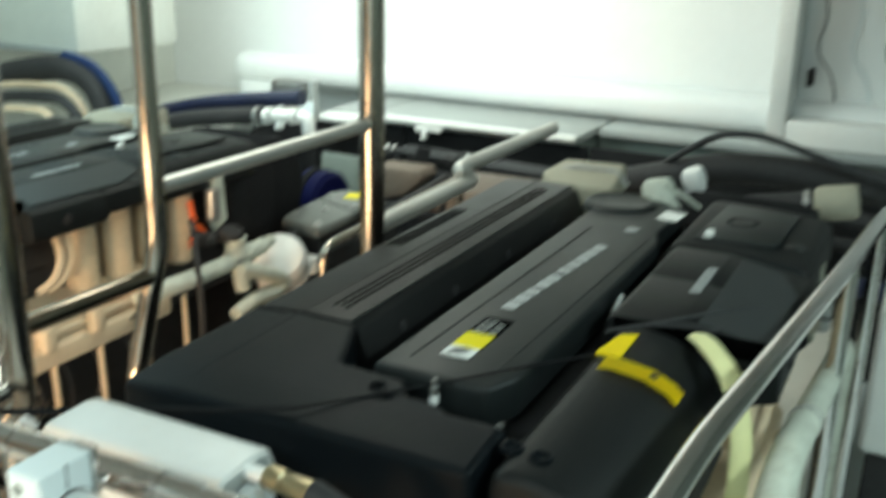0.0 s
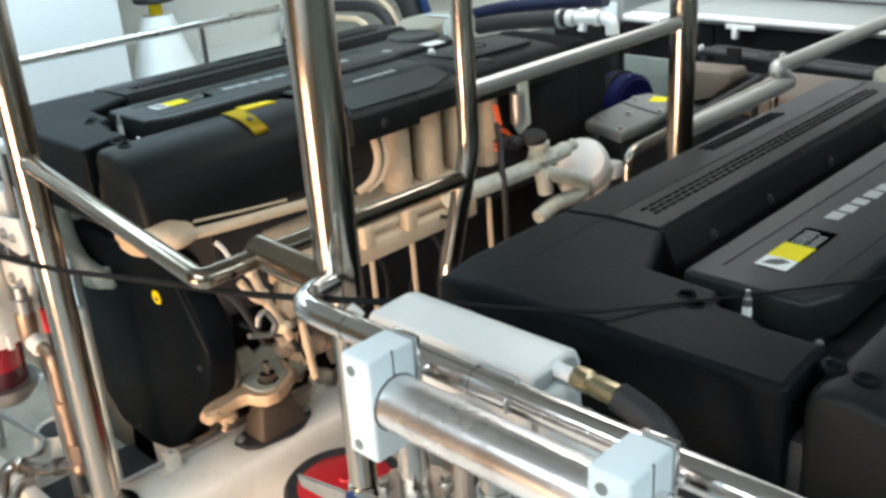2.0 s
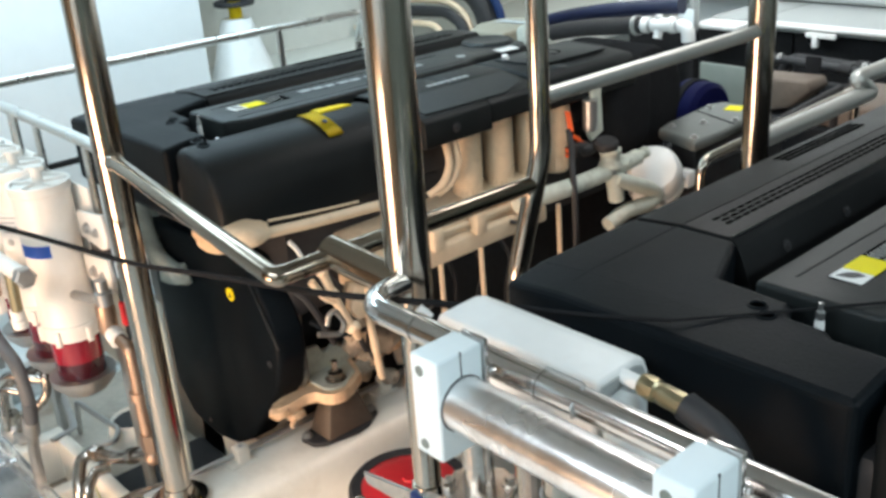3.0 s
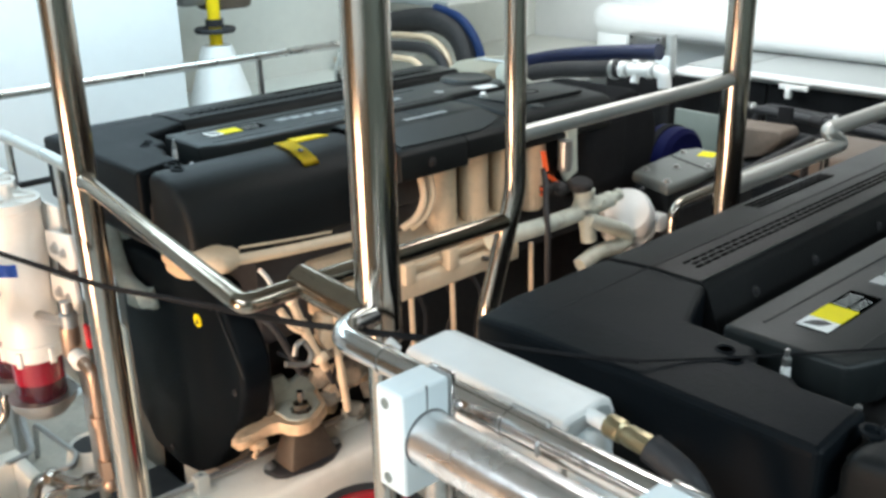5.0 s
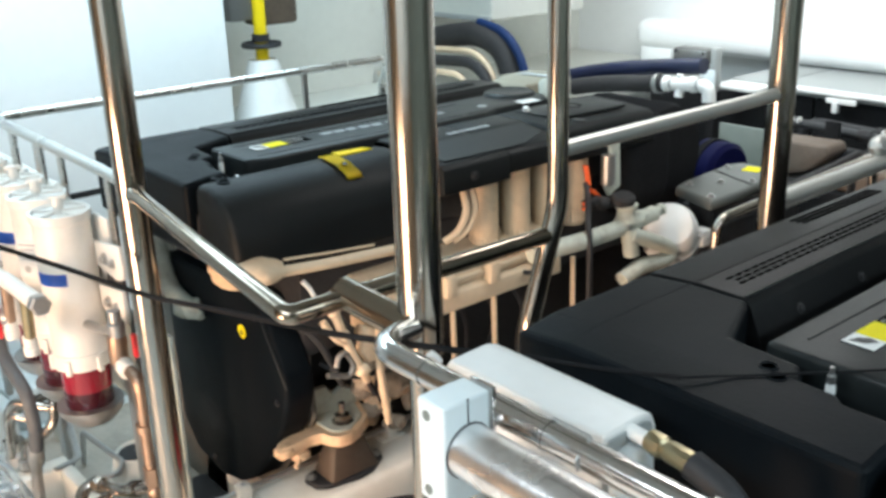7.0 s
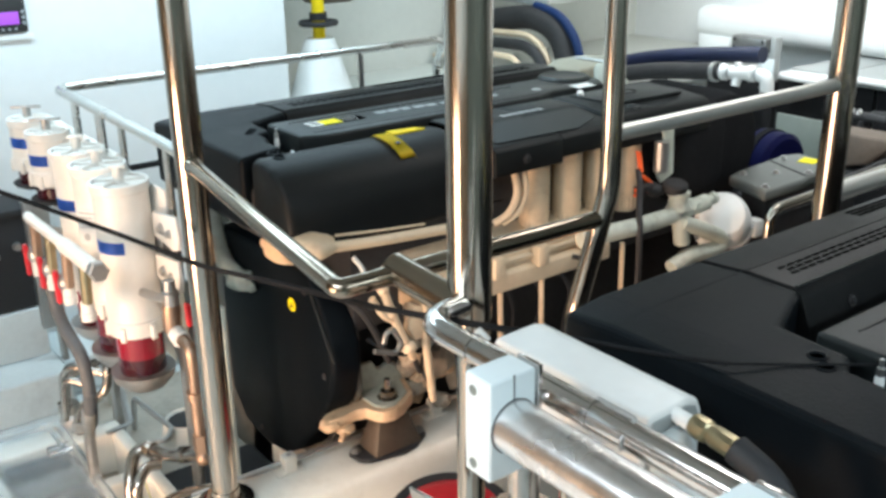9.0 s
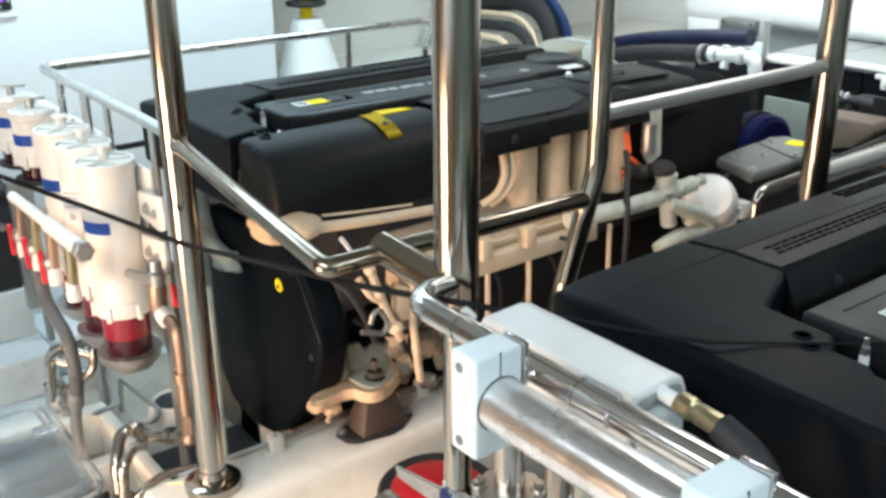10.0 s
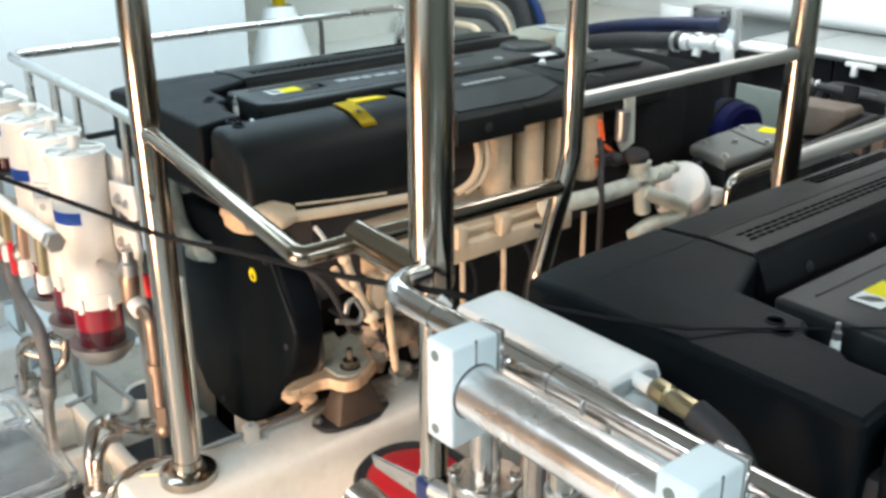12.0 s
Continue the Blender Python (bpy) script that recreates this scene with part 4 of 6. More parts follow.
part("valve_body", blob((-0.03, -0.428, 1.178), (0.046, 0.034, 0.034), 31, 0.25, detail=3), clamp_white, hu)
part("valve_cap", lathe([(0, 0.01), (0.02, 0.01), (0.024, 0.0), (0.024, -0.03), (0, -0.03)], (-0.1, -0.405, 1.212), n=20), clamp_white, hu)
part("union_stub", lathe([(0, -0.03), (0.009, -0.03), (0.009, 0.02), (0, 0.02)], (-0.07, -0.4, 1.233), (1, 0, -0.05), 16), white_paint, hu)
part("union_nut", lathe([(0.008, 0), (0.0125, 0.0), (0.0138, 0.004), (0.0138, 0.02), (0.0112, 0.023), (0.0112, 0.026), (0.013, 0.029), (0.013, 0.056), (0.008, 0.056)], (-0.056, -0.4, 1.234), (1, 0, -0.09), 10), brass, hu, "brass union nut")
part("hose", tube([(0.0, -0.4, 1.229), (0.055, -0.4, 1.212), (0.1, -0.395, 1.1), (0.1, -0.39, 0.5), (0.1, -0.385, FLOOR + 0.01)], 0.0165, 0.07, 14), rubber, hu, "black hose")

# black lead slung across the rails
lead = thing("slung_cable", "thin black cable slung across the rails and engine", "cable")
part("cable", tube([(-2.0, -1.05, 1.3), (-1.328, -0.8, 1.275), (-1.286, -0.62, 1.167), (-1.1, -0.515, 1.124), (-0.816, -0.5, 1.178), (-0.553, -0.492, 1.226), (-0.371, -0.455, 1.255), (-0.345, -0.36, 1.22)], 0.0048, 0.06, 8), vent_black, lead)
part("cable", tube([(-0.35, -0.38, 1.226), (-0.337, -0.325, 1.212), (-0.2, -0.317, 1.238), (-0.1, -0.285, 1.252)], 0.003, 0.06, 8), vent_black, lead)
part("cable", tube([(-0.12, -0.292, 1.2505), (-0.1, -0.285, 1.252), (0.01, -0.154, 1.253), (0.083, -0.064, 1.254), (0.16, 0.04, 1.252)], 0.0018, 0.06, 8), vent_black, lead)

# ---- fuel filter row ----


def fuel_filter(x, y, top, r, h, tape, handle, label, dark=False):
    f = thing("fuel_filter", label, "filter", "fuel filter row", at=(x, y, top - h))
    b = top - h * 0.7
    can = part("canister", lathe([(0, -0.012), (r * 0.93, -0.012), (r * 0.94, 0), (r * 1.045, 0), (r * 1.05, -0.003), (r * 1.05, -0.02), (r * 1.0, -0.023), (r * 0.985, -0.024), (r * 0.985, b - top + 0.052), (r * 1.0, b - top + 0.048), (r * 1.0, b - top + 0.04), (r * 1.05, b - top + 0.036), (r * 1.06, b - top), (r * 0.9, b - top - 0.006), (0, b - top - 0.006)], (x, y, top), n=40), filter_white, f, "white enamelled canister", angle=25)
    for k in range(6):
        a = k * 1.047 + 0.2
        part("rim_lug", box((r * 1.0, -0.007, -0.008), (r * 1.16, 0.007, 0.03), 0.003, m=pose(x, y, b, 0, 0, math.degrees(a))), filter_white, can)
    lid = part("lid", lathe([(0, 0.004), (r * 0.22, 0.004), (r * 0.26, -0.004), (r * 0.9, -0.006), (r * 0.9, -0.014), (0, -0.014)], (x, y, top), n=32), filter_white, f)
    for k in range(5):
        part("lid_rib", box((r * 0.2, -0.004, -0.01), (r * 0.9, 0.004, 0.002), 0.001, m=pose(x, y, top, 0, 0, 72 * k + 10)), filter_white, lid)
    wide = 0.75 if handle else 0.3
    part("tee_handle", box((-r * wide, -0.005, 0.026), (r * wide, 0.005, 0.036), 0.003, m=pose(x, y, top, 0, 0, 65)), dull_steel if handle else filter_white, lid)
    part("handle_stem", lathe([(0, 0.03), (0.011, 0.03), (0.012, 0.0), (0, 0)], (x, y, top + 0.002), n=14), dull_steel if handle else filter_white, lid)
    bowl = part("bowl", lathe([(0, b - top - 0.004), (r * 0.88, b - top - 0.004), (r * 0.87, -h * 0.82), (0, -h * 0.82)], (x, y, top), n=32), dark_fuel if dark else wine_red, f, "clear bowl filled with red fuel")
    part("fuel_sediment", lathe([(0, -h * 0.82), (r * 0.868, -h * 0.82), (r * 0.86, -h * 0.9), (r * 0.7, -h * 0.94), (0, -h * 0.94)], (x, y, top), n=32), dark_fuel, bowl)
    part("heat_shield", lathe([(r * 1.18, -h * 0.9), (r * 1.2, -h * 0.9), (r * 1.12, -h * 0.94), (r * 0.8, -h * 0.985), (r * 0.2, -h), (0, -h), (0, -h * 0.985), (r * 0.78, -h * 0.97), (r * 1.08, -h * 0.93), (r * 1.16, -h * 0.905)], (x, y, top), n=36), deep_black if dark else dull_steel, f, "dished steel heat shield")
    part("drain_plug", lathe([(0, 0), (0.01, 0), (0.011, 0.016), (0, 0.016)], (x, y, top - h - 0.014), n=10), dull_steel, f)
    if tape:
        a0, z0 = tape
        tb = shape()
        pts = [(r * 0.992 * math.cos(a0 + k * 0.12), r * 0.992 * math.sin(a0 + k * 0.12)) for k in range(15)]
        lo = [tb.verts.new((x + p, y + q, top + z0)) for p, q in pts]
        hi = [tb.verts.new((x + p, y + q, top + z0 - 0.03)) for p, q in pts]
        for k in range(14):
            tb.faces.new((lo[k], lo[k + 1], hi[k + 1], hi[k]))
        bmesh.ops.solidify(tb, geom=list(tb.faces), thickness=0.001)
        part("tape", tb, blue_tape, can, "strip of blue tape")
    return f


FY = -0.465
fuel_filter(-1.69, FY, 1.15, 0.066, 0.545, (-2.1, -0.135), False, "tall white fuel filter with red bowl and blue tape")
fuel_filter(-1.835, FY, 1.16, 0.066, 0.545, None, False, "tall white fuel filter with a paper label")
fuel_filter(-1.99, FY, 1.165, 0.066, 0.53, (-2.1, -0.12), False, "white fuel filter with blue tape round it")
fuel_filter(-2.25, FY, 1.165, 0.056, 0.21, (-2.1, -0.06), True, "short white fuel filter with dark tee handle", True)
fuel_filter(-2.43, FY, 1.17, 0.056, 0.21, (-2.1, -0.05), True, "short white fuel filter with dark tee handle and blue band", True)
fl = thing("filter_label", "white printed paper label with a round stamp", "label")
m = pose(-1.835, FY, 1.01, 0, 0, 38)
part("sheet", box((-0.028, -0.068, -0.04), (0.028, -0.064, 0.05), 0, m=m), label_white, fl)
part("stamp", lathe([(0, 0.001), (0.009, 0.001), (0.009, 0), (0, 0)], (m @ Vector((-0.008, -0.068, -0.02)))[:], (0.57, -0.82, 0), 14), letter_silver, fl)
for k in range(4):
    part("text_bar", box((-0.022, -0.069, 0.04 - k * 0.012), (0.02 - 0.006 * (k % 2), -0.068, 0.0435 - k * 0.012), 0, m=m), letter_silver, fl, smooth=False)

br = thing("filter_bracket", "long white filter mounting bracket with bolts", "bracket")
part("back_plate", box((-2.5, FY + 0.072, 0.88), (-1.6, FY + 0.08, 1.13), 0.003), filter_white, br)
for z, x1 in ((1.05, -1.475), (0.94, -1.49)):
    part("ear", prism([(x1 - 0.15, z - 0.03), (x1 - 0.04, z - 0.04), (x1 - 0.01, z - 0.03), (x1, z), (x1 - 0.01, z + 0.05), (x1 - 0.04, z + 0.045), (x1 - 0.15, z + 0.03)], "y", FY + 0.045, FY + 0.057, 0.004, 2), filter_white, br)
    for x, r in ((x1 - 0.095, 0.01), (x1 - 0.05, 0.0075)):
        part("bolt", hex_bolt((x, FY + 0.045, z), (0, -1, 0), r, 0.009), dull_steel, br)
part("web", prism([(-1.62, 0.98), (-1.52, 0.98), (-1.52, 1.01), (-1.62, 1.02)], "y", FY + 0.06, FY + 0.064, 0.001, 1), deep_black, br)
part("edge_pipe", tube([(-1.455, FY + 0.06, 1.2), (-1.455, FY + 0.06, 0.85)], 0.007, 0, 10), copper, br)
part("top_bar", tube([(-2.55, FY + 0.09, 1.13), (-1.95, FY + 0.09, 1.13)], 0.014, 0, 10), filter_white, br)
for x in (-2.5, -2.32, -2.14):
    part("bolt", hex_bolt((x, FY + 0.076, 1.135), (0, -1, 0.3), 0.01, 0.008), dull_steel, br)
part("end_plate", box((-2.66, -0.475, 0.42), (-2.625, -0.4, 0.86), 0.004), dull_steel, br)
part("end_foot", box((-2.66, -0.43, 0.291), (-2.625, -0.41, 0.42), 0.003), dull_steel, br)
part("foot_post", box((-2.3, FY + 0.08, FLOOR), (-2.26, FY + 0.1, 1.0), 0.003), dull_steel, br)
part("foot_post", box((-1.66, FY + 0.08, FLOOR), (-1.62, FY + 0.1, 1.0), 0.003), dull_steel, br)
bk = thing("backing_board", "grey-green painted board behind the filters", "board")
part("board", box((-2.6, -0.345, 0.6), (-1.45, -0.335, 0.87), 0.003), board_green, bk)
part("board_leg", box((-2.5, -0.345, FLOOR), (-2.45, -0.335, 0.6), 0.002), board_green, bk)
part("board_leg", box((-1.5, -0.345, FLOOR), (-1.45, -0.335, 0.6), 0.002), board_green, bk)

mf = thing("fuel_manifold", "white fuel manifold pipe with red-handled valves", "manifold")
MY = -0.6
part("pipe", tube([(-2.03, MY, 0.999), (-1.5, MY, 1.016)], 0.014, 0, 16), filter_white, mf)
part("sleeve", tube([(-1.73, MY, 1.008), (-1.51, MY, 1.0155)], 0.0185, 0, 18), filter_white, mf)
part("end_nut", lathe([(0, -0.012), (0.022, -0.012), (0.0235, -0.008), (0.0235, 0.012), (0.019, 0.016), (0, 0.016)], (-1.492, MY, 1.016), (1, -0.02, 0.03), 6), dull_steel, mf, "dark hexagonal end nut")
for k, x in enumerate((-1.585, -1.72, -1.85, -1.98)):
    zt = 1.013 + (x + 1.585) * 0.032
    part("drop", tube([(x, MY, zt), (x - 0.02, MY, zt - 0.11)], 0.013, 0, 12), (brass, copper)[k % 2], mf)
    part("drop_nut", lathe([(0, 0), (0.017, 0), (0.018, 0.02), (0.016, 0.022), (0.016, 0.045), (0.012, 0.05), (0, 0.05)], (x - 0.024, MY, zt - 0.155), n=12), filter_white, mf)
    if k:
        part("valve_handle", box((x - 0.052, MY - 0.028, zt - 0.155), (x - 0.03, MY - 0.016, zt - 0.07), 0.005, m=Matrix()), red_plastic, mf, "red lever handle")
        part("valve_body", blob((x - 0.03, MY - 0.004, zt - 0.1), (0.022, 0.02, 0.026), k, 0.15), dull_steel, mf)
part("stand", tube([(-2.0, MY, 0.99), (-2.0, MY + 0.07, 0.95), (-2.0, FY + 0.072, 0.95)], 0.009, 0.02, 8), dull_steel, mf)
fp = thing("fuel_line", "copper and brass fuel line with red tap beside the filter", "pipe")
PY = -0.455
part("elbow", tube([(-1.475, PY, 0.845), (-1.43, PY, 0.832), (-1.378, PY, 0.828), (-1.377, PY, 0.775), (-1.383, PY, 0.66), (-1.38, PY, 0.56)], 0.0145, 0.03, 14), copper, fp)
part("upper_nut", lathe([(0, 0), (0.02, 0), (0.022, 0.01), (0.022, 0.06), (0.018, 0.075), (0, 0.075)], (-1.478, PY, 0.835), (0.1, 0, 1), 12), copper, fp)
part("white_collar", lathe([(0.0146, 0), (0.02, 0), (0.021, 0.004), (0.021, 0.03), (0.0146, 0.034)], (-1.458, PY, 0.838), (0.96, 0, -0.25), 14), filter_white, fp)
part("elbow_nut", lathe([(0.0146, 0), (0.021, 0), (0.021, 0.02), (0.0146, 0.02)], (-1.381, PY, 0.7), (0.0, 0, 1), 12), copper, fp)
part("lower_nut", lathe([(0, 0), (0.0195, 0), (0.0195, 0.045), (0, 0.045)], (-1.38, PY, 0.565), n=6), copper, fp)
part("end_ball", blob((-1.378, PY, 0.545), (0.019, 0.019, 0.02), 2, 0.05), copper, fp)
part("top_fitting", lathe([(0, 0), (0.018, 0), (0.02, 0.03), (0.014, 0.035), (0.014, 0.06), (0, 0.06)], (-1.468, PY, 0.905), n=14), dull_steel, fp)
part("side_arm", tube([(-1.622, FY, 0.885), (-1.52, PY, 0.9), (-1.466, PY, 0.92)], 0.011, 0.03, 12), dull_steel, fp)
part("tap_handle", box((-1.53, -0.405, 0.815), (-1.508, -0.393, 0.875), 0.005), red_plastic, fp, "red tap handle")
hz = thing("grey_hose", "grey ribbed hose dropping from the manifold to the sole", "hose")
part("hose", tube([(-1.96, MY, 0.9), (-1.915, MY, 0.86), (-1.885, MY, 0.765), (-1.8, MY, 0.735), (-1.718, MY, 0.715), (-1.708, MY, 0.62), (-1.73, MY, 0.56)], 0.0165, 0.06, 12), grey_rubber, hz)
for k in range(9):
    part("hose_ring", lathe([(0.0166, 0), (0.0176, 0.001), (0.0166, 0.002)], (-1.7085 - 0.0022 * k, MY, 0.62 - 0.0066 * k), (0.32, 0, 0.95), 14), grey_rubber, hz)
part("hose_end", lathe([(0, 0), (0.019, 0), (0.021, 0.01), (0.021, 0.05), (0.0175, 0.06), (0, 0.06)], (-1.755, MY, 0.51), (0.36, 0, 0.93), 10), dull_steel, hz)
part("hose_tail", tube([(-1.75, MY, 0.52), (-1.783, MY, 0.445), (-1.79, MY, 0.31)], 0.0145, 0.03, 10), dull_steel, hz)


def chrome_valve(x, y, z, s, label):
    v = thing("drain_valve", label, "valve", "drain valves", at=(x, y, z))
    part("gooseneck", tube([(x + 0.1 * s, y + 0.1 * s, z + 0.1 * s), (x + 0.02 * s, y + 0.02 * s, z + 0.12 * s), (x - 0.01 * s, y, z + 0.08 * s), (x, y, z - 0.04 * s)], 0.014 * s, 0.05 * s, 12), tarnished, v)
    part("gooseneck", tube([(x + 0.09 * s, y + 0.04 * s, z + 0.08 * s), (x + 0.04 * s, y - 0.01 * s, z + 0.1 * s), (x + 0.03 * s, y - 0.02 * s, z - 0.04 * s)], 0.012 * s, 0.04 * s, 12), tarnished, v)
    part("body", blob((x + 0.01 * s, y, z - 0.07 * s), (0.035 * s, 0.035 * s, 0.06 * s), x, 0.3), dull_steel, v)
    part("body_nut", lathe([(0, 0), (0.03 * s, 0), (0.03 * s, 0.03 * s), (0, 0.03 * s)], (x + 0.01 * s, y, z - 0.03 * s), n=6), tarnished, v)
    part("tail", lathe([(0, 0), (0.02 * s, 0), (0.022 * s, 0.08 * s), (0, 0.08 * s)], (x + 0.01 * s, y, z - 0.18 * s), n=12), dull_steel, v)
    return v


chrome_valve(-2.2, -0.54, 0.36, 1.0, "tarnished chrome drain valve beside the hose")
dv = thing("drain_valve", "chrome drain pipe bent over a tarnished valve stack", "valve", "drain valves")
part("bend", tube([(-1.385, -0.457, 0.548), (-1.44, -0.45, 0.522), (-1.55, -0.478, 0.472), (-1.625, -0.508, 0.475), (-1.63, -0.54, 0.462), (-1.578, -0.575, 0.42), (-1.56, -0.58, 0.35)], 0.0155, 0.035, 14), tarnished, dv, "bent chrome pipe")
part("bend", tube([(-1.56, -0.495, 0.452), (-1.57, -0.53, 0.455), (-1.54, -0.57, 0.43), (-1.53, -0.58, 0.35)], 0.0135, 0.03, 14), tarnished, dv)
for at, way in (((-1.475, -0.458, 0.507), (-1, -0.25, -0.43)), ((-1.6, -0.5, 0.474), (-1, -0.35, 0.05))):
    part("union_nut", lathe([(0.0157, 0), (0.021, 0), (0.022, 0.006), (0.022, 0.022), (0.0157, 0.026)], at, way, 8), tarnished, dv)
for k, (dx, dy, z, r, h) in enumerate(((0, 0, 0.3, 0.03, 0.05), (0.02, 0, 0.255, 0.026, 0.045), (-0.02, 0.01, 0.21, 0.034, 0.045), (0.01, 0, 0.157, 0.024, 0.053))):
    part("valve_body", lathe([(0, 0), (r, 0), (r * 1.08, h * 0.2), (r * 0.9, h * 0.5), (r * 1.05, h * 0.8), (r * 0.8, h), (0, h)], (-1.55 + dx, -0.58 + dy, z), n=(8, 16)[k % 2]), tarnished, dv)
for y in (-0.55, -0.615):
    part("valve_lug", blob((-1.55, y, 0.27), (0.018, 0.018, 0.028), y * 9, 0.3), tarnished, dv)
lp = thing("looped_pipe", "chrome looped pipe behind the grey hose", "pipe")
part("loop", tube([(-2.2, -0.555, 0.17), (-2.2, -0.545, 0.39), (-2.2, -0.523, 0.445), (-2.19, -0.479, 0.458), (-2.12, -0.44, 0.5), (-2.05, -0.452, 0.515), (-2.05, -0.462, 0.44), (-2.06, -0.5, 0.41), (-2.1, -0.54, 0.37), (-2.1, -0.545, 0.17)], 0.0135, 0.035, 12), tarnished, lp)
for z in (0.33, 0.25):
    part("loop_nut", lathe([(0.0137, 0), (0.022, 0), (0.023, 0.03), (0.0137, 0.034)], (-2.2, -0.548, z), (0, 0.03, 1), 8), tarnished, lp)
    part("loop_nut", lathe([(0.0137, 0), (0.02, 0), (0.021, 0.028), (0.0137, 0.03)], (-2.1, -0.543, z - 0.02), (0, 0, 1), 8), dull_steel, lp)

wf = thing("drain_tray", "white moulded drain tray with open pockets", "tray")
TZ = 0.3
part("rim", box((-2.12, -0.86, FLOOR), (-2.05, -0.43, TZ), 0.01), bed_white, wf)
part("rim", box((-1.58, -0.86, FLOOR), (-1.48, -0.43, TZ), 0.01), bed_white, wf)
part("rim", box((-2.055, -0.86, FLOOR), (-1.575, -0.8, TZ), 0.01), bed_white, wf)
part("rim", box((-2.055, -0.47, FLOOR), (-1.575, -0.43, TZ), 0.01), bed_white, wf)
part("pan", box((-2.05, -0.8, FLOOR + 0.007), (-1.58, -0.47, FLOOR + 0.02), 0.002), oily_brown, wf)
for k in range(3):
    part("batten", box((-2.05, -0.62 - 0.08 * k, FLOOR + 0.02), (-1.58, -0.6 - 0.08 * k, FLOOR + 0.075 + 0.02 * k), 0.004), (bed_white, dull_steel, grey_rubber)[k], wf)
for k, (x, w, h) in enumerate(((-2.02, 0.03, 0.12), (-1.93, 0.018, 0.13), (-1.75, 0.03, 0.11), (-1.66, 0.016, 0.13))):
    part("bar", box((x, -0.79, FLOOR + 0.02), (x + w, -0.58, FLOOR + 0.02 + h), 0.004), (grey_rubber, dull_steel, bed_white, rubber)[k], wf)
part("divider", box((-1.85, -0.805, FLOOR), (-1.8, -0.465, TZ - 0.015), 0.008), bed_white, wf)
# tan plate on the pale sole, the shadow there put into its colour
setting("shadow_plate", box((-2.55, -0.425, FLOOR + 0.0075), (-1.905, 0.55, FLOOR + 0.012), 0.001, 1), shadow_tan, "sole plate with a tan shadow painted on and oil stains", "floor")
sp = thing("stub_pipe", "short wide cream pipe stub rising from the sole", "pipe")
part("stub", lathe([(0.055, 0), (0.1, 0), (0.085, 0.06), (0.068, 0.14), (0.062, 0.15), (0.055, 0.14)], (-1.985, -0.265, FLOOR + 0.006), n=32), bed_white, sp)
# black disc on the capped stub stands for its dark inside
part("painted_bore", lathe([(0, 0), (0.054, 0), (0.054, 0.0015), (0, 0.0015)], (-1.985, -0.265, FLOOR + 0.1465), n=28), deep_black, sp)
rd = thing("dip_rod", "bent steel rod with hooked end", "rod")
part("rod", tube([(-2.25, -0.34, FLOOR + 0.02), (-2.23, -0.336, 0.29), (-1.957, -0.321, 0.3), (-1.905, -0.355, 0.3), (-1.93, -0.397, 0.295), (-1.95, -0.4, FLOOR + 0.02)], 0.0085, 0.02, 10), dull_steel, rd)
fr = thing("wire_frame", "bent steel wire frame on the sole", "frame")
part("wire", tube([(-2.36, -0.36, FLOOR + 0.02), (-2.343, -0.358, 0.3), (-2.29, -0.355, 0.305), (-2.067, -0.406, 0.3), (-2.046, -0.481, 0.302)], 0.011, 0.015, 8, flat=0.5), dull_steel, fr)
ac = thing("clear_box", "clear acrylic storage box with rounded rim beside the drain tray", "box")
CX0, CX1, CY0, CY1 = -2.13, -1.6, -1.3, -0.6
part("lid", box((CX0 + 0.02, CY0, 0.345), (CX1 - 0.02, CY1 - 0.02, 0.35), 0.002), clear_plastic, ac, "clear lid")
part("rim", tube([(CX0, CY0, 0.345), (CX0, CY1, 0.345), (CX1, CY1, 0.345), (CX1, CY0, 0.345)], 0.012, 0.06, 12), clear_plastic, ac)
part("rim", tube([(CX0 + 0.03, CY0, 0.356), (CX0 + 0.03, CY1 - 0.03, 0.356), (CX1 - 0.03, CY1 - 0.03, 0.356), (CX1 - 0.03, CY0, 0.356)], 0.006, 0.05, 10), clear_plastic, ac)
part("wall_side", box((CX1 - 0.006, CY0, 0.302), (CX1 - 0.001, CY1 - 0.04, 0.34), 0.001), clear_plastic, ac)
part("wall_end", box((CX0 + 0.04, CY1 - 0.006, 0.302), (CX1 - 0.04, CY1 - 0.001, 0.34), 0.001), clear_plastic, ac)
part("catch", box((CX0 + 0.16, CY1 - 0.07, 0.35), (CX0 + 0.2, CY1 - 0.01, 0.366), 0.003), clear_plastic, ac)
part("leg", box((CX0 + 0.01, CY0 + 0.02, FLOOR), (CX0 + 0.03, CY0 + 0.06, 0.345), 0.001), clear_plastic, ac)
for o in ac.children:
    o.visible_shadow = False
# dark box added in place of the dark recess at the hull lining
bb = thing("dark_recess_box", "dark box added for the dark recess at the hull, on a pale step", "box")
part("body", box((-2.89, -1.2, 0.475), (-2.7, -0.46, 0.8), 0.012), rubber, bb)
for k in range(4):
    part("box_stud", lathe([(0, 0), (0.014, 0), (0.012, 0.02), (0, 0.022)], (-2.7, -0.5 - 0.07 * k, 0.7 - 0.02 * (k % 2)), (1, 0, 0), 10), dull_steel, bb)
part("lid", box((-2.89, -1.21, 0.8), (-2.69, -0.45, 0.825), 0.006), deep_black, bb)
sb2 = thing("side_step", "pale painted step along the hull lining", "step")
part("step", box((-2.895, -2.3, FLOOR + 0.007), (-2.52, -0.44, 0.3), 0.01), floor_grey, sb2)
part("step", box((-2.895, -0.435, FLOOR + 0.007), (-2.62, 0.5, 0.29), 0.01), floor_grey, sb2)
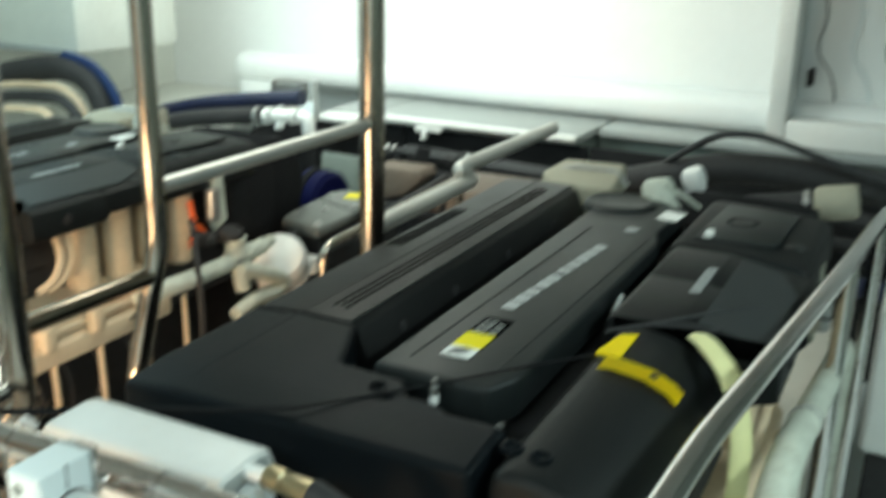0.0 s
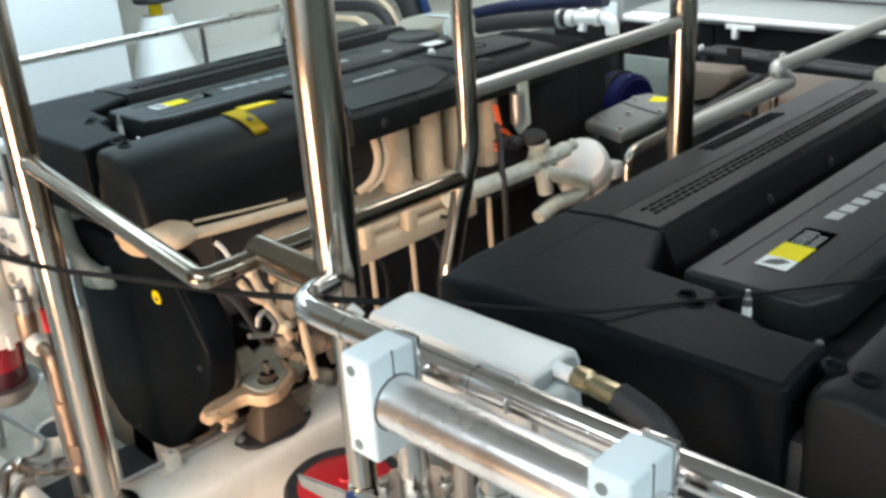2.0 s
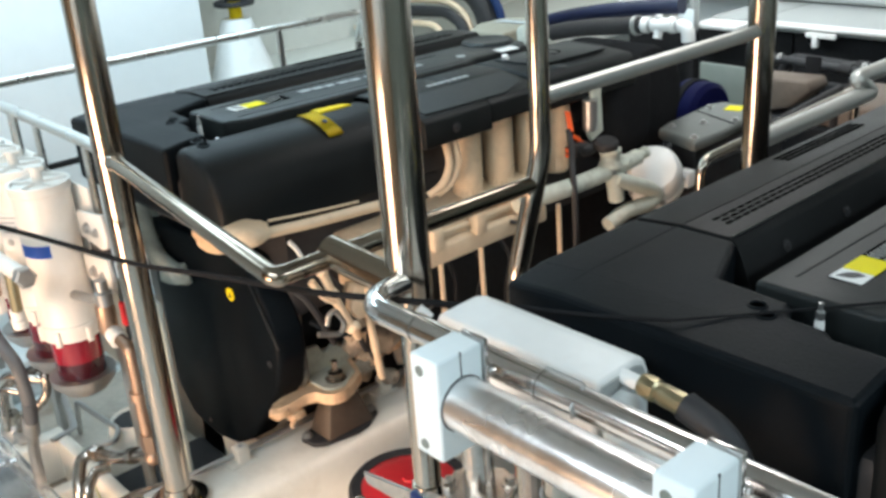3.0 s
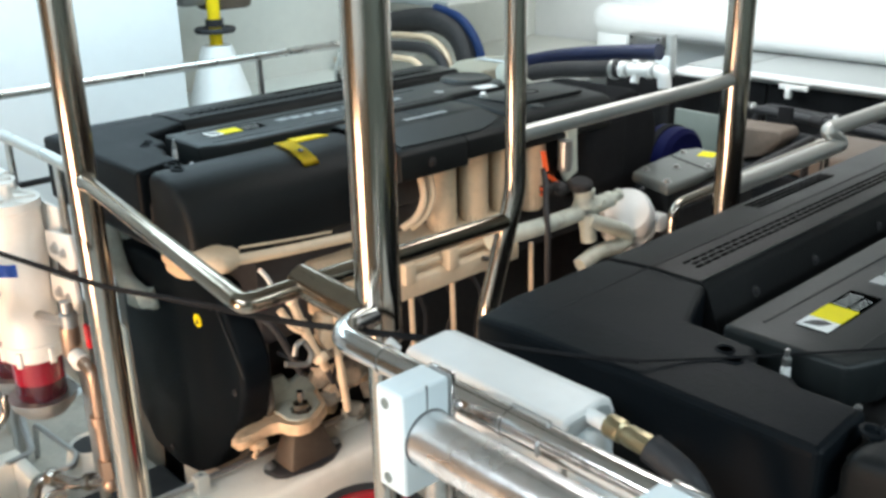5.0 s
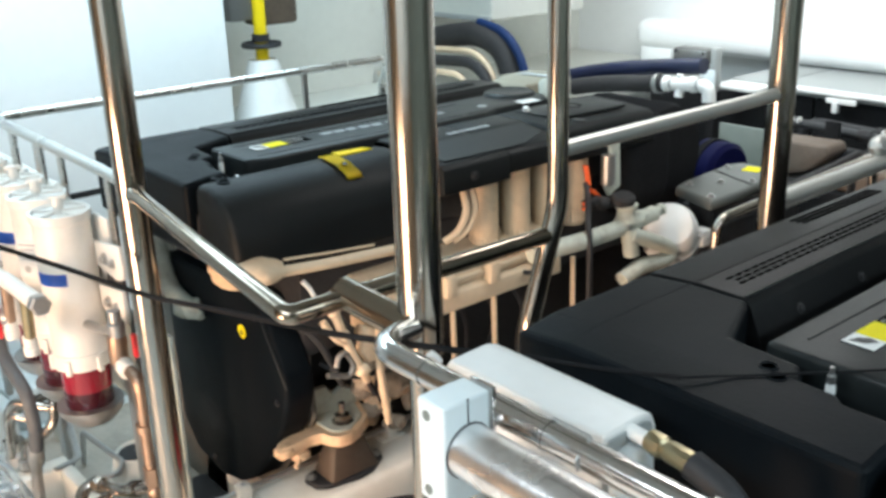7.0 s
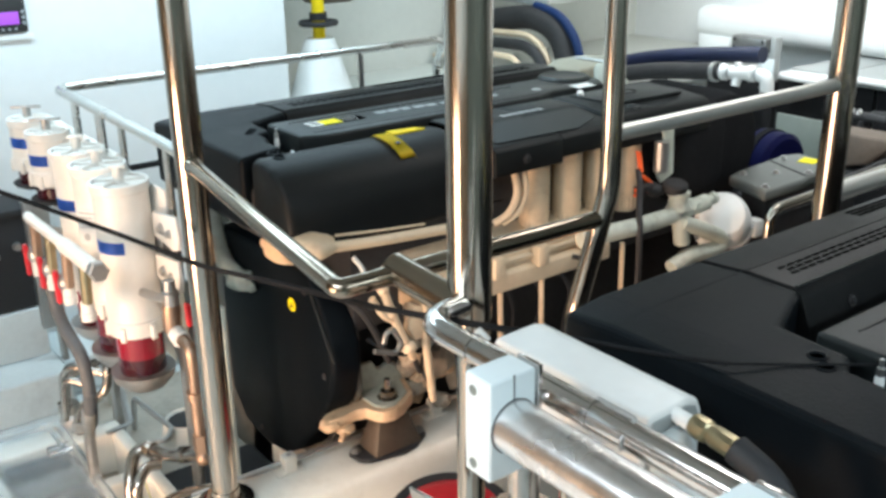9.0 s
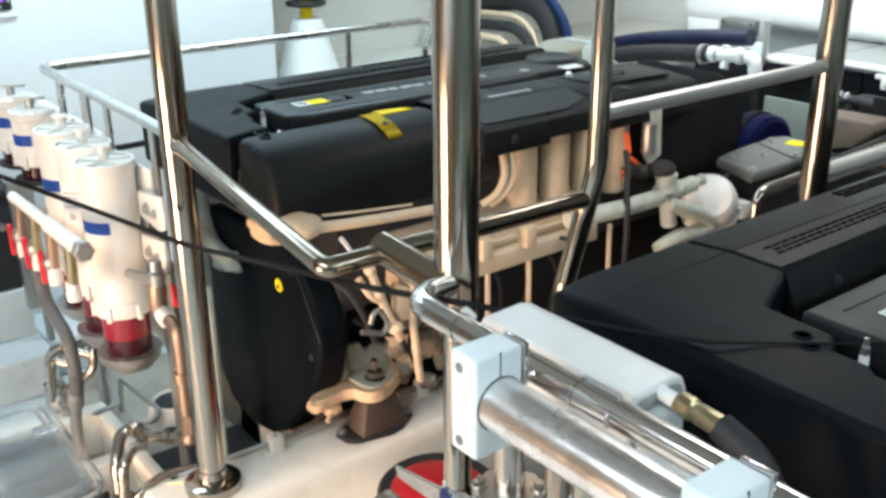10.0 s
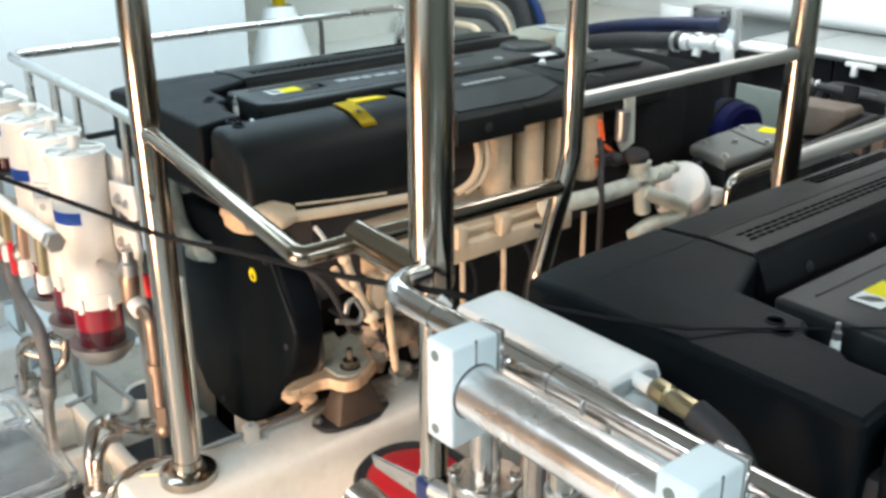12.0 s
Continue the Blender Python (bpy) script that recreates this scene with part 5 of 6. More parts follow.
part("plinth", box((-2.893, -2.3, 0.3), (-2.69, -0.45, 0.4745), 0.008), floor_grey, sb2)
for y in (-0.295, 0.13):
    cl = thing("bed_clip", "small white clip block on the bearer", "clip", "bearer clips", at=(-1.267, y, BED))
    part("foot", box((-1.286, y - 0.035, BED - 0.002), (-1.251, y + 0.035, BED + 0.006), 0.002), bed_white, cl)
    part("jaw", box((-1.283, y - 0.015, BED), (-1.253, y + 0.018, BED + 0.045), 0.004), bed_white, cl)
    part("screw", hex_bolt((-1.268, y + 0.002, BED + 0.045), (0, 0, 1), 0.004, 0.003), dull_steel, cl)
br2 = thing("bed_rod", "thin dark rod held by clips along the bearer", "rod")
part("rod", tube([(-1.36, -0.5, BED - 0.03), (-1.268, -0.295, BED + 0.028), (-1.272, 0.13, BED + 0.025), (-1.29, 0.5, BED + 0.02)], 0.007, 0.05, 10), dull_steel, br2)

# near-black pans added where the sole under the engine is dark
bp = thing("bilge_pan", "dark pan added under the far engine", "pan")
part("pan", box((-1.66, -0.3, FLOOR + 0.007), (-1.365, 1.6, FLOOR + 0.06), 0.01), deep_black, bp)
part("pan", box((-1.9, -0.39, FLOOR + 0.007), (-1.662, -0.105, FLOOR + 0.05), 0.008), deep_black, bp)
part("pan_lip", box((-1.66, -0.315, FLOOR + 0.007), (-1.365, -0.3, FLOOR + 0.12), 0.004), rubber, bp)
for k, (y, r) in enumerate(((-0.56, 0.016), (-0.62, 0.022), (-0.7, 0.014))):
    tp = thing("tray_pipe", "tarnished pipe lying in the drain tray", "pipe", "tray pipes")
    part("pipe", tube([(-2.04, y, FLOOR + 0.05), (-1.7, y - 0.02, FLOOR + 0.06 + 0.01 * k), (-1.6, y, FLOOR + 0.05)], r, 0.1, 12), (dull_steel, grey_rubber, copper)[k], tp)
    part("joint", lathe([(r, 0), (r * 1.4, 0), (r * 1.4, 0.04), (r, 0.04)], (-1.95, y - 0.004, FLOOR + 0.052), (1, -0.06, 0.03), 10), brass, tp)
gl = thing("earth_lead", "thin yellow-green lead by the post foot", "cable")
part("lead", tube([(-1.7, -0.5, BED - 0.17), (-1.45, -0.56, 0.4), (-1.3, -0.55, BED + 0.005), (-1.27, -0.52, BED + 0.01)], 0.0022, 0.05, 8), strap_yellow, gl)
part("conduit", tube([(-1.45, -0.64, 0.3), (-1.385, -0.584, 0.45), (-1.412, -0.522, 0.452), (-1.405, -0.484, 0.452), (-1.39, -0.427, 0.45), (-1.36, -0.38, 0.43)], 0.0105, 0.04, 12), tarnished, gl)

# strainer with red lid beside the bearer
sx, sy, sz = -0.965, -0.045, 0.455
st = thing("sea_strainer", "round sea strainer with plain red lid and black rim", "strainer")
part("body", lathe([(0, 0), (0.1, 0), (0.105, 0.28), (0, 0.28)], (sx, sy, FLOOR + 0.006), n=32), white_paint, st)
part("rim", lathe([(0.1, -0.03), (0.135, -0.03), (0.14, -0.02), (0.14, 0.0), (0.132, 0.01), (0.118, 0.008), (0.1, 0.0)], (sx, sy, sz), n=40), deep_black, st, "black clamp rim")
part("lid", lathe([(0, 0.014), (0.08, 0.012), (0.112, 0.004), (0.119, -0.004), (0, -0.004)], (sx, sy, sz), n=40), red_plastic, st, "red round lid")
part("lid_boss", lathe([(0, 0.02), (0.012, 0.02), (0.015, 0.014), (0, 0.012)], (sx, sy, sz), n=12), red_plastic, st)

# valve stack under the thick tube
vs = thing("valve_stack", "steel valve stack with lever and blue handle", "valve")
VX, VY = -0.17, -0.545
part("riser", tube([(VX, VY, 1.245), (VX, VY, 1.1)], 0.018, 0, 20), tarnished, vs)
part("side_riser", tube([(VX - 0.026, VY + 0.03, 1.24), (VX - 0.026, VY + 0.03, 0.9)], 0.008, 0, 12), tarnished, vs)
for z in (1.108, 1.01):
    flange = part("flange", lathe([(0, 0), (0.04, 0), (0.043, 0.003), (0.043, 0.011), (0.04, 0.014), (0, 0.014)], (VX, VY, z), n=8), tarnished, vs)
    for k in range(4):
        a = 0.785 + 1.5708 * k
        part("flange_bolt", hex_bolt((VX + 0.034 * math.cos(a), VY + 0.034 * math.sin(a), z + 0.014), (0, 0, 1), 0.0065, 0.009), tarnished, flange)
part("valve_body", lathe([(0, 0), (0.028, 0), (0.034, 0.02), (0.036, 0.045), (0.034, 0.07), (0.028, 0.09), (0, 0.09)], (VX, VY, 1.022), n=20), tarnished, vs)
for k in range(4):
    a = 0.785 + 1.5708 * k
    part("tie_bolt", tube([(VX + 0.038 * math.cos(a), VY + 0.038 * math.sin(a), 1.02), (VX + 0.038 * math.cos(a), VY + 0.038 * math.sin(a), 1.11)], 0.005, 0, 8), tarnished, vs)
part("spindle", tube([(VX - 0.03, VY, 1.06), (VX - 0.085, VY - 0.01, 1.06)], 0.012, 0, 14), dull_steel, vs)
lever = part("lever", prism([(-0.382, 1.044), (-0.375, 1.028), (-0.285, 1.034), (-0.25, 1.05), (-0.25, 1.07), (-0.29, 1.062)], "y", VY - 0.014, VY - 0.009, 0.0015, 1), tarnished, vs, "flat steel lever")
part("blue_grip", box((-0.282, VY - 0.018, 1.034), (-0.252, VY - 0.005, 1.066), 0.005, 3), blue_grip, lever, "blue plastic grip")
part("pipe_end", tube([(-0.43, VY - 0.01, 0.95), (-0.36, VY, 0.93), (-0.26, VY + 0.01, 0.93), (VX, VY, 0.93)], 0.029, 0.04, 18), tarnished, vs)
part("foot_pipe", tube([(VX, VY, 1.012), (VX, VY, FLOOR + 0.005)], 0.024, 0, 16), dull_steel, vs)
dr = thing("down_pipe", "steel down pipe below the thick tube", "pipe")
part("pipe", tube([(-0.05, VY, 1.24), (-0.05, VY, FLOOR + 0.005)], 0.016, 0, 16), chrome, dr)
part("pipe_collar", lathe([(0.016, 0), (0.02, 0), (0.02, 0.012), (0.016, 0.012)], (-0.05, VY, 1.16), n=16), dull_steel, dr)
wp = thing("white_locker", "plain white locker panel below the rail", "locker")
part("panel", box((-0.1, -0.5, FLOOR + 0.002), (0.3, -0.44, 1.08), 0.01), white_paint, wp)

# ---- walkway and aft end ----
gb = thing("gearbox_case", "grey cast gearbox with bolted lid and yellow sticker", "gearbox")
part("case", prism([(-1.1, 1.11), (-0.98, 1.06), (-0.98, 1.33), (-1.13, 1.4)], "z", FLOOR + 0.3, 0.967, 0.02, 2), deep_black, gb)
part("lid", prism([(-1.122, 1.082), (-1.138, 1.148), (-1.158, 1.39), (-1.137, 1.442), (-1.059, 1.433), (-0.985, 1.341), (-0.963, 1.192), (-0.962, 1.028)], "z", 0.968, 1.0, 0.01, 3), gearbox_grey, gb)
part("lid_seam", box((-0.09, -0.002, 0), (0.09, 0.002, 0.002), 0, m=pose(-1.06, 1.27, 1.0, 0, 0, -20)), deep_black, gb)
for x, y in ((-0.985, 1.06), (-1.1, 1.12), (-1.13, 1.35), (-0.99, 1.27), (-1.05, 1.2)):
    part("bolt", hex_bolt((x, y, 1.0), (0, 0, 1), 0.008, 0.008), dull_steel, gb)
part("sticker", box((-0.025, -0.03, 0), (0.025, 0.03, 0.001), 0, m=pose(-1.065, 1.385, 1.0, 0, 0, 15)), yellow, gb)
part("stand", box((-1.1, 1.05, FLOOR + 0.006), (-0.98, 1.35, FLOOR + 0.31), 0.01), deep_black, gb)
cg = thing("framed_panel", "dark panel in a rounded polished steel frame", "panel")
part("panel", box((-0.66, 0.61, 0.75), (-0.65, 0.93, 1.1), 0.004), deep_black, cg)
part("frame", tube([(-0.655, 0.6, FLOOR + 0.002), (-0.655, 0.6, 1.115), (-0.655, 1.3, 1.13), (-0.655, 1.3, FLOOR + 0.002)], 0.011, 0.04, 12), chrome, cg)
bc = thing("blue_canister", "dark blue round canister behind the engine", "canister")
part("cradle", box((-1.4, 1.5, FLOOR + 0.006), (-1.22, 1.68, 0.8), 0.01), deep_black, bc)
part("body", lathe([(0, 0), (0.09, 0), (0.108, 0.02), (0.108, 0.11), (0.092, 0.125), (0, 0.125)], (-1.4, 1.6, 0.9), (1, -0.1, 0), 28), blue_paint, bc)
part("strap", lathe([(0.1085, 0.04), (0.1125, 0.04), (0.1125, 0.066), (0.1085, 0.066)], (-1.4, 1.6, 0.9), (1, -0.1, 0), 28), vent_black, bc)

eh = thing("exhaust_hose", "large navy exhaust hose curving over the engine end", "hose")
part("hose", tube([(-2.9, 2.2, 0.5), (-2.86, 2.2, 0.88), (-2.65, 2.2, 0.985), (-2.39, 2.2, 1.052), (-2.138, 2.2, 1.093), (-1.83, 2.2, 1.13)], 0.034, 0.14, 20), navy_hose, eh, "navy outer hose")
part("hose", tube([(-2.75, 2.1, 0.5), (-2.72, 2.1, 0.9), (-2.55, 2.1, 0.96), (-2.3, 2.1, 1.018), (-1.945, 2.1, 1.06)], 0.036, 0.14, 20), deep_black, eh)
part("hose_clamp", lathe([(0.0365, 0), (0.041, 0), (0.041, 0.02), (0.0365, 0.02)], (-1.985, 2.1, 1.055), (1, 0, 0.12), 24), dull_steel, eh)
we = thing("pipe_elbow", "white plastic pipe tee and elbow with steel clamps", "pipe")
part("tee", tube([(-1.955, 2.1, 1.059), (-1.78, 2.1, 1.074), (-1.732, 2.1, 1.066), (-1.727, 2.1, 1.012)], 0.027, 0.05, 18), white_paint, we)
for x in (-1.94, -1.81):
    part("collar", lathe([(0.027, 0), (0.034, 0), (0.034, 0.018), (0.027, 0.018)], (x, 2.1, 1.061 + (x + 1.94) * 0.085), (1, 0, 0.085), 20), white_paint, we)
    part("clamp_band", lathe([(0.027, 0), (0.0305, 0), (0.0305, 0.009), (0.027, 0.009)], (x + 0.032, 2.1, 1.064 + (x + 1.94) * 0.085), (1, 0, 0.085), 20), dull_steel, we)
part("tee_stub", tube([(-1.865, 2.1, 1.066), (-1.865, 2.085, 1.015)], 0.018, 0, 14), white_paint, we)
part("tee_stub", tube([(-1.87, 2.1, 1.066), (-1.87, 2.1, 1.105)], 0.016, 0, 14), white_paint, we)
jb = thing("junction_box", "grey junction box on a white bracket", "box")
part("box", box((-2.21, 2.5, 1.075), (-2.025, 2.58, 1.14), 0.008), grey_alu, jb)
part("box_lid", box((-2.205, 2.494, 1.08), (-2.03, 2.5, 1.135), 0.003), dull_steel, jb)
for x, z in ((-2.19, 1.09), (-2.045, 1.125), (-2.045, 1.09), (-2.19, 1.125)):
    part("lid_screw", hex_bolt((x, 2.494, z), (0, -1, 0), 0.005, 0.003), deep_black, jb)
part("bracket", box((-2.023, 2.52, 0.955), (-1.996, 2.57, 1.145), 0.004), lid_grey, jb)
part("bracket_plate", box((-2.07, 2.512, 0.965), (-1.99, 2.519, 1.055), 0.003), clamp_white, jb)
part("post", box((-2.03, 2.525, FLOOR), (-1.99, 2.565, 0.954), 0.004), vent_black, jb)

lk = thing("aft_locker", "long white aft locker with greyish lid", "locker")
# bodies coloured darker than the lids, for the shade below their edge
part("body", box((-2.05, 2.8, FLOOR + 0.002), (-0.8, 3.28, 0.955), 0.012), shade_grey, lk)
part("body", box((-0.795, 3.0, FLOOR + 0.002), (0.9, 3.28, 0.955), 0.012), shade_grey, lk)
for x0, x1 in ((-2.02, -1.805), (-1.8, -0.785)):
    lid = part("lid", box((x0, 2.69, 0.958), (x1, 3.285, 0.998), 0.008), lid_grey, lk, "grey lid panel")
part("lid_nosing", box((-1.8, 2.655, 0.976), (-0.785, 2.688, 1.002), 0.01, 3), white_paint, lk, "white front nosing")
part("lid_nosing", box((-2.02, 2.56, 0.965), (-1.805, 2.688, 0.99), 0.008, 3), white_paint, lk)
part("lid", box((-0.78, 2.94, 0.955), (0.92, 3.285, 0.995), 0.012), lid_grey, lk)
part("catch", box((-1.5, 2.635, 0.915), (-1.475, 2.66, 0.965), 0.004), white_paint, lk)
part("catch_plate", box((-1.53, 2.638, 0.955), (-1.4, 2.655, 0.975), 0.003), white_paint, lk)
bo = thing("aft_bolster", "rounded white padded moulding along the aft bulkhead", "moulding")
part("bolster", box((-2.95, 3.12, 1.0), (1.2, 3.295, 1.16), 0.07, 6), wall_white, bo)
part("bracket", box((-2.9, 3.14, 0.93), (-2.7, 3.28, 1.01), 0.004), wall_white, bo)
for k, (y, z, r) in enumerate(((2.36, 0.9, 0.018), (2.42, 0.8, 0.025), (2.34, 0.68, 0.035), (2.5, 0.88, 0.02))):
    pp = thing("dark_pipe", "dark steel pipe along the aft end with couplings", "pipe", "aft pipes")
    part("pipe", tube([(-1.62, y + 0.1, FLOOR), (-1.6, y + 0.1, z), (-0.9, y, z), (0.9, y - 0.05, z - 0.02), (0.95, y - 0.05, FLOOR)], r, 0.1, 14), (rubber, rubber, navy_hose, rubber)[k], pp)
    for x in (-1.25, -0.8, -0.3):
        part("coupling", lathe([(r, 0), (r * 1.35, 0), (r * 1.35, 0.05), (r, 0.05)], (x, y + (0 if x > -0.9 else 0.05), z), (1, -0.1 if x < -0.9 else -0.03, 0), 16), deep_black, pp)
# black sheets put in for the shade below the aft ledge
db = thing("shade_screen", "black sheets added for the shade behind the aft pipes", "screen")
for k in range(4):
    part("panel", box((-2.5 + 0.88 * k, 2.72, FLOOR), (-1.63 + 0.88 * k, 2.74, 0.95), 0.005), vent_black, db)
# mat added to darken the pale, lit walkway sole
wm = thing("walkway_dark_mat", "black ribbed mat added to darken the walkway sole", "mat")
part("mat", box((-1.08, 0.15, FLOOR - 0.004), (-0.41, 2.3, FLOOR + 0.012), 0.003), rubber, wm)
for k in range(30):
    part("rib", box((-1.07, 0.17 + 0.07 * k, FLOOR + 0.012), (-0.42, 0.19 + 0.07 * k, FLOOR + 0.016), 0), rubber, wm, smooth=False)
tb2 = thing("tan_carton", "tan lagged box behind the hand rail", "box")
part("body", prism([(-1.47, 0.893), (-1.25, 0.9), (-1.235, 0.865), (-1.32, 0.79), (-1.44, 0.76)], "y", 2.16, 2.3, 0.012, 3), tan_lagging, tb2)
part("base", box((-1.43, 2.16, FLOOR + 0.002), (-1.22, 2.3, 0.758), 0.01), deep_black, tb2)
hp = thing("hull_panel", "pale grey hull panel low behind the gearbox", "panel")
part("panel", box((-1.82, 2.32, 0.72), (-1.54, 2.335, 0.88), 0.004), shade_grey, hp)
part("panel_foot", box((-1.7, 2.322, FLOOR + 0.002), (-1.66, 2.334, 0.72), 0.002), shade_grey, hp)
fh = thing("pipe_hanger", "black hanger strap carrying the aft pipes", "bracket")
part("strap", box((-1.34, 2.3, 0.76), (-1.28, 2.315, 0.96), 0.004), vent_black, fh)
part("strap_foot", box((-1.33, 2.302, FLOOR + 0.002), (-1.29, 2.313, 0.76), 0.003), deep_black, fh)
for x in (-1.49, -1.46, -1.12):
    part("pipe_clip", box((x, 2.3, 0.935), (x + 0.008, 2.33, 0.955), 0.003), label_white, fh)
kb = thing("kick_bar", "black steel bar along the walkway below the hand rail", "bar")
part("bar", tube([(-0.68, 0.72, 1.1), (-0.68, 0.95, 1.115), (-0.68, 1.26, 1.135)], 0.012, 0.05, 12), deep_black, kb)
part("bar_leg", tube([(-0.68, 1.24, 1.13), (-0.68, 1.24, FLOOR + 0.012)], 0.01, 0, 10), deep_black, kb)
part("bar_leg", tube([(-0.68, 0.76, 1.1), (-0.68, 0.76, FLOOR + 0.012)], 0.01, 0, 10), deep_black, kb)
ts = thing("tan_shelf", "tan lagged muffler box on a dark base", "box")
part("lagging", box((-1.02, 1.78, 0.86), (-0.68, 2.1, 0.95), 0.02, 3), tan_lagging, ts)
# black base added to cover the lit floor where it is dark
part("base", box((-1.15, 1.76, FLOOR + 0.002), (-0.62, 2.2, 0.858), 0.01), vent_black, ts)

# port recess
cn = thing("cone_stand", "white moulded cone with yellow pipe and black hand wheel", "stand")
cx, cy = -3.02, 0.86
part("cone", lathe([(0, 0), (0.142, 0), (0.138, 0.012), (0.064, 0.262), (0.058, 0.272), (0, 0.274)], (cx, cy, 0.93), n=36), white_paint, cn)
part("yellow_pipe", tube([(cx, cy, 1.2), (cx, cy, 1.5)], 0.026, 0, 16), orange_yellow, cn, "yellow pipe")
part("hand_wheel", lathe([(0.058, 0), (0.078, -0.005), (0.083, 0.005), (0.078, 0.014), (0.058, 0.01)], (cx, cy, 1.258), n=28), deep_black, cn, "black hand wheel")
for k in range(3):
    part("wheel_spoke", box((0.0, -0.007, 0.0), (0.062, 0.007, 0.01), 0.002, m=pose(cx, cy, 1.258, 0, 0, 25 + 120 * k)), deep_black, cn)
part("wheel_hub", lathe([(0, 0), (0.036, 0), (0.036, 0.03), (0, 0.03)], (cx, cy, 1.275), n=16), deep_black, cn)
part("actuator", box((cx - 0.14, cy + 0.0, 1.33), (cx - 0.02, cy + 0.2, 1.6), 0.02), rust_brown, cn, "brown actuator housing")
part("actuator", box((cx - 0.12, cy - 0.13, 1.36), (cx - 0.0, cy - 0.02, 1.6), 0.015), grey_alu, cn)
for x, y in ((-2.7, 1.1), (-2.86, 1.32), (-2.78, 1.52)):
    sc = thing("shelf_clip", "small dark clip screwed to the white side shelf", "clip", "shelf clips", at=(x, y, 0.93))
    part("base", box((x - 0.03, y - 0.012, 0.9295), (x + 0.03, y + 0.012, 0.938), 0.003), deep_black, sc)
    part("jaw", box((x - 0.012, y - 0.01, 0.938), (x + 0.012, y + 0.01, 0.965), 0.004), deep_black, sc)
ah = thing("air_hose", "black ribbed hoses with a blue edge on a white shelf", "hose")
part("hose", tube([(-3.44, 1.9, 1.1), (-3.1, 1.9, 1.18), (-2.85, 1.9, 1.215), (-2.68, 1.9, 1.16), (-2.59, 1.9, 0.93)], 0.055, 0.16, 20), deep_black, ah)
part("hose", tube([(-3.44, 1.84, 1.07), (-3.11, 1.84, 1.128), (-2.82, 1.84, 1.138), (-2.71, 1.84, 1.08), (-2.67, 1.84, 0.93)], 0.015, 0.15, 12), cream, ah, "cream hose")
part("hose", tube([(-3.44, 1.8, 1.02), (-3.08, 1.8, 1.085), (-2.8, 1.8, 1.097), (-2.7, 1.8, 1.05), (-2.66, 1.8, 0.93)], 0.025, 0.15, 14), rubber, ah)
part("hose", tube([(-3.44, 1.76, 0.98), (-3.05, 1.76, 1.04), (-2.82, 1.76, 1.045), (-2.74, 1.76, 0.93)], 0.014, 0.12, 12), cream, ah)
part("blue_edge", tube([(-2.85, 1.9, 1.262), (-2.68, 1.9, 1.235), (-2.565, 1.9, 1.12), (-2.53, 1.9, 0.93)], 0.02, 0.12, 12), hose_blue, ah, "blue outer hose edge")
cb = thing("upper_cabinet", "white upper cabinet over the hoses", "cabinet")
part("body", box((-3.45, 1.97, 1.26), (-2.84, 2.6, 2.0), 0.012), recess_shade_white, cb)
part("lower_trim", box((-3.45, 1.955, 1.255), (-2.835, 1.969, 1.28), 0.004), lid_grey, cb)
dp = thing("control_display", "small dark control panel with lit violet screen", "display")
part("case", box((-2.9, -0.46, 1.353), (-2.886, -0.306, 1.5), 0.005), label_black, dp)
part("screen", box((-2.887, -0.44, 1.38), (-2.884, -0.331, 1.42), 0.001), screen_violet, dp)
part("base_plate", box((-2.9, -0.48, 1.328), (-2.89, -0.292, 1.345), 0.002), white_paint, dp)
for k in range(3):
    part("button", lathe([(0, 0.004), (0.006, 0.004), (0.006, 0), (0, 0)], (-2.887, -0.317, 1.383 + 0.018 * k), (1, 0, 0), 10), letter_silver, dp)
    part("button", lathe([(0, 0.004), (0.005, 0.004), (0.005, 0), (0, 0)], (-2.887, -0.345 - 0.02 * k, 1.365), (1, 0, 0), 10), letter_silver, dp)

# starboard end
rp = thing("wiring_panel", "white framed recess with loose black wiring", "panel")
part("frame_side", box((-0.085, 2.98, 1.0), (-0.01, 3.29, ROOF - 0.002), 0.008), white_paint, rp)
part("frame_ledge", box((-0.008, 2.98, 0.997), (1.2, 3.29, 1.1), 0.008), white_paint, rp)
part("back", box((-0.009, 3.2, 1.102), (1.2, 3.285, ROOF - 0.002), 0.004), wall_white, rp)
part("connector", box((0.03, 3.14, 1.22), (0.055, 3.2, 1.29), 0.005), deep_black, rp)
for k in range(5):
    x = 0.05 + 0.13 * k
    part("wire", tube([(x, 3.19, 1.62), (x + 0.03, 3.18, 1.5), (x - 0.01, 3.185, 1.36), (x + 0.08, 3.18, 1.26), (x + 0.1, 3.19, 1.12)], 0.0032, 0.08, 8), (grey_rubber, clamp_white)[k % 2], rp)
part("relay_box", box((0.3, 3.1, 1.5), (0.42, 3.2, 1.62), 0.008), grey_alu, rp)
sh = thing("white_hose", "thick off-white hose along the engine side", "hose")
part("hose", tube([(0.415, -0.19, 0.88), (0.42, -0.16, 1.02), (0.42, -0.1, 1.1), (0.42, 0.02, 1.14), (0.42, 0.126, 1.138), (0.42, 0.444, 1.058), (0.42, 0.774, 0.984), (0.42, 1.1, 0.92), (0.42, 1.2, 0.85), (0.42, 1.22, FLOOR)], 0.024, 0.07, 18), casting, sh)
part("hose_clamp", lathe([(0.0242, 0), (0.027, 0), (0.027, 0.012), (0.0242, 0.012)], (0.42, 0.3, 1.0945), (0, 1, -0.25), 20), dull_steel, sh)
vb = thing("duct_box", "white duct box on a black base beside the engine", "box")
part("base", box((0.5, 1.32, FLOOR + 0.002), (0.95, 1.7, 0.56), 0.01), deep_black, vb)
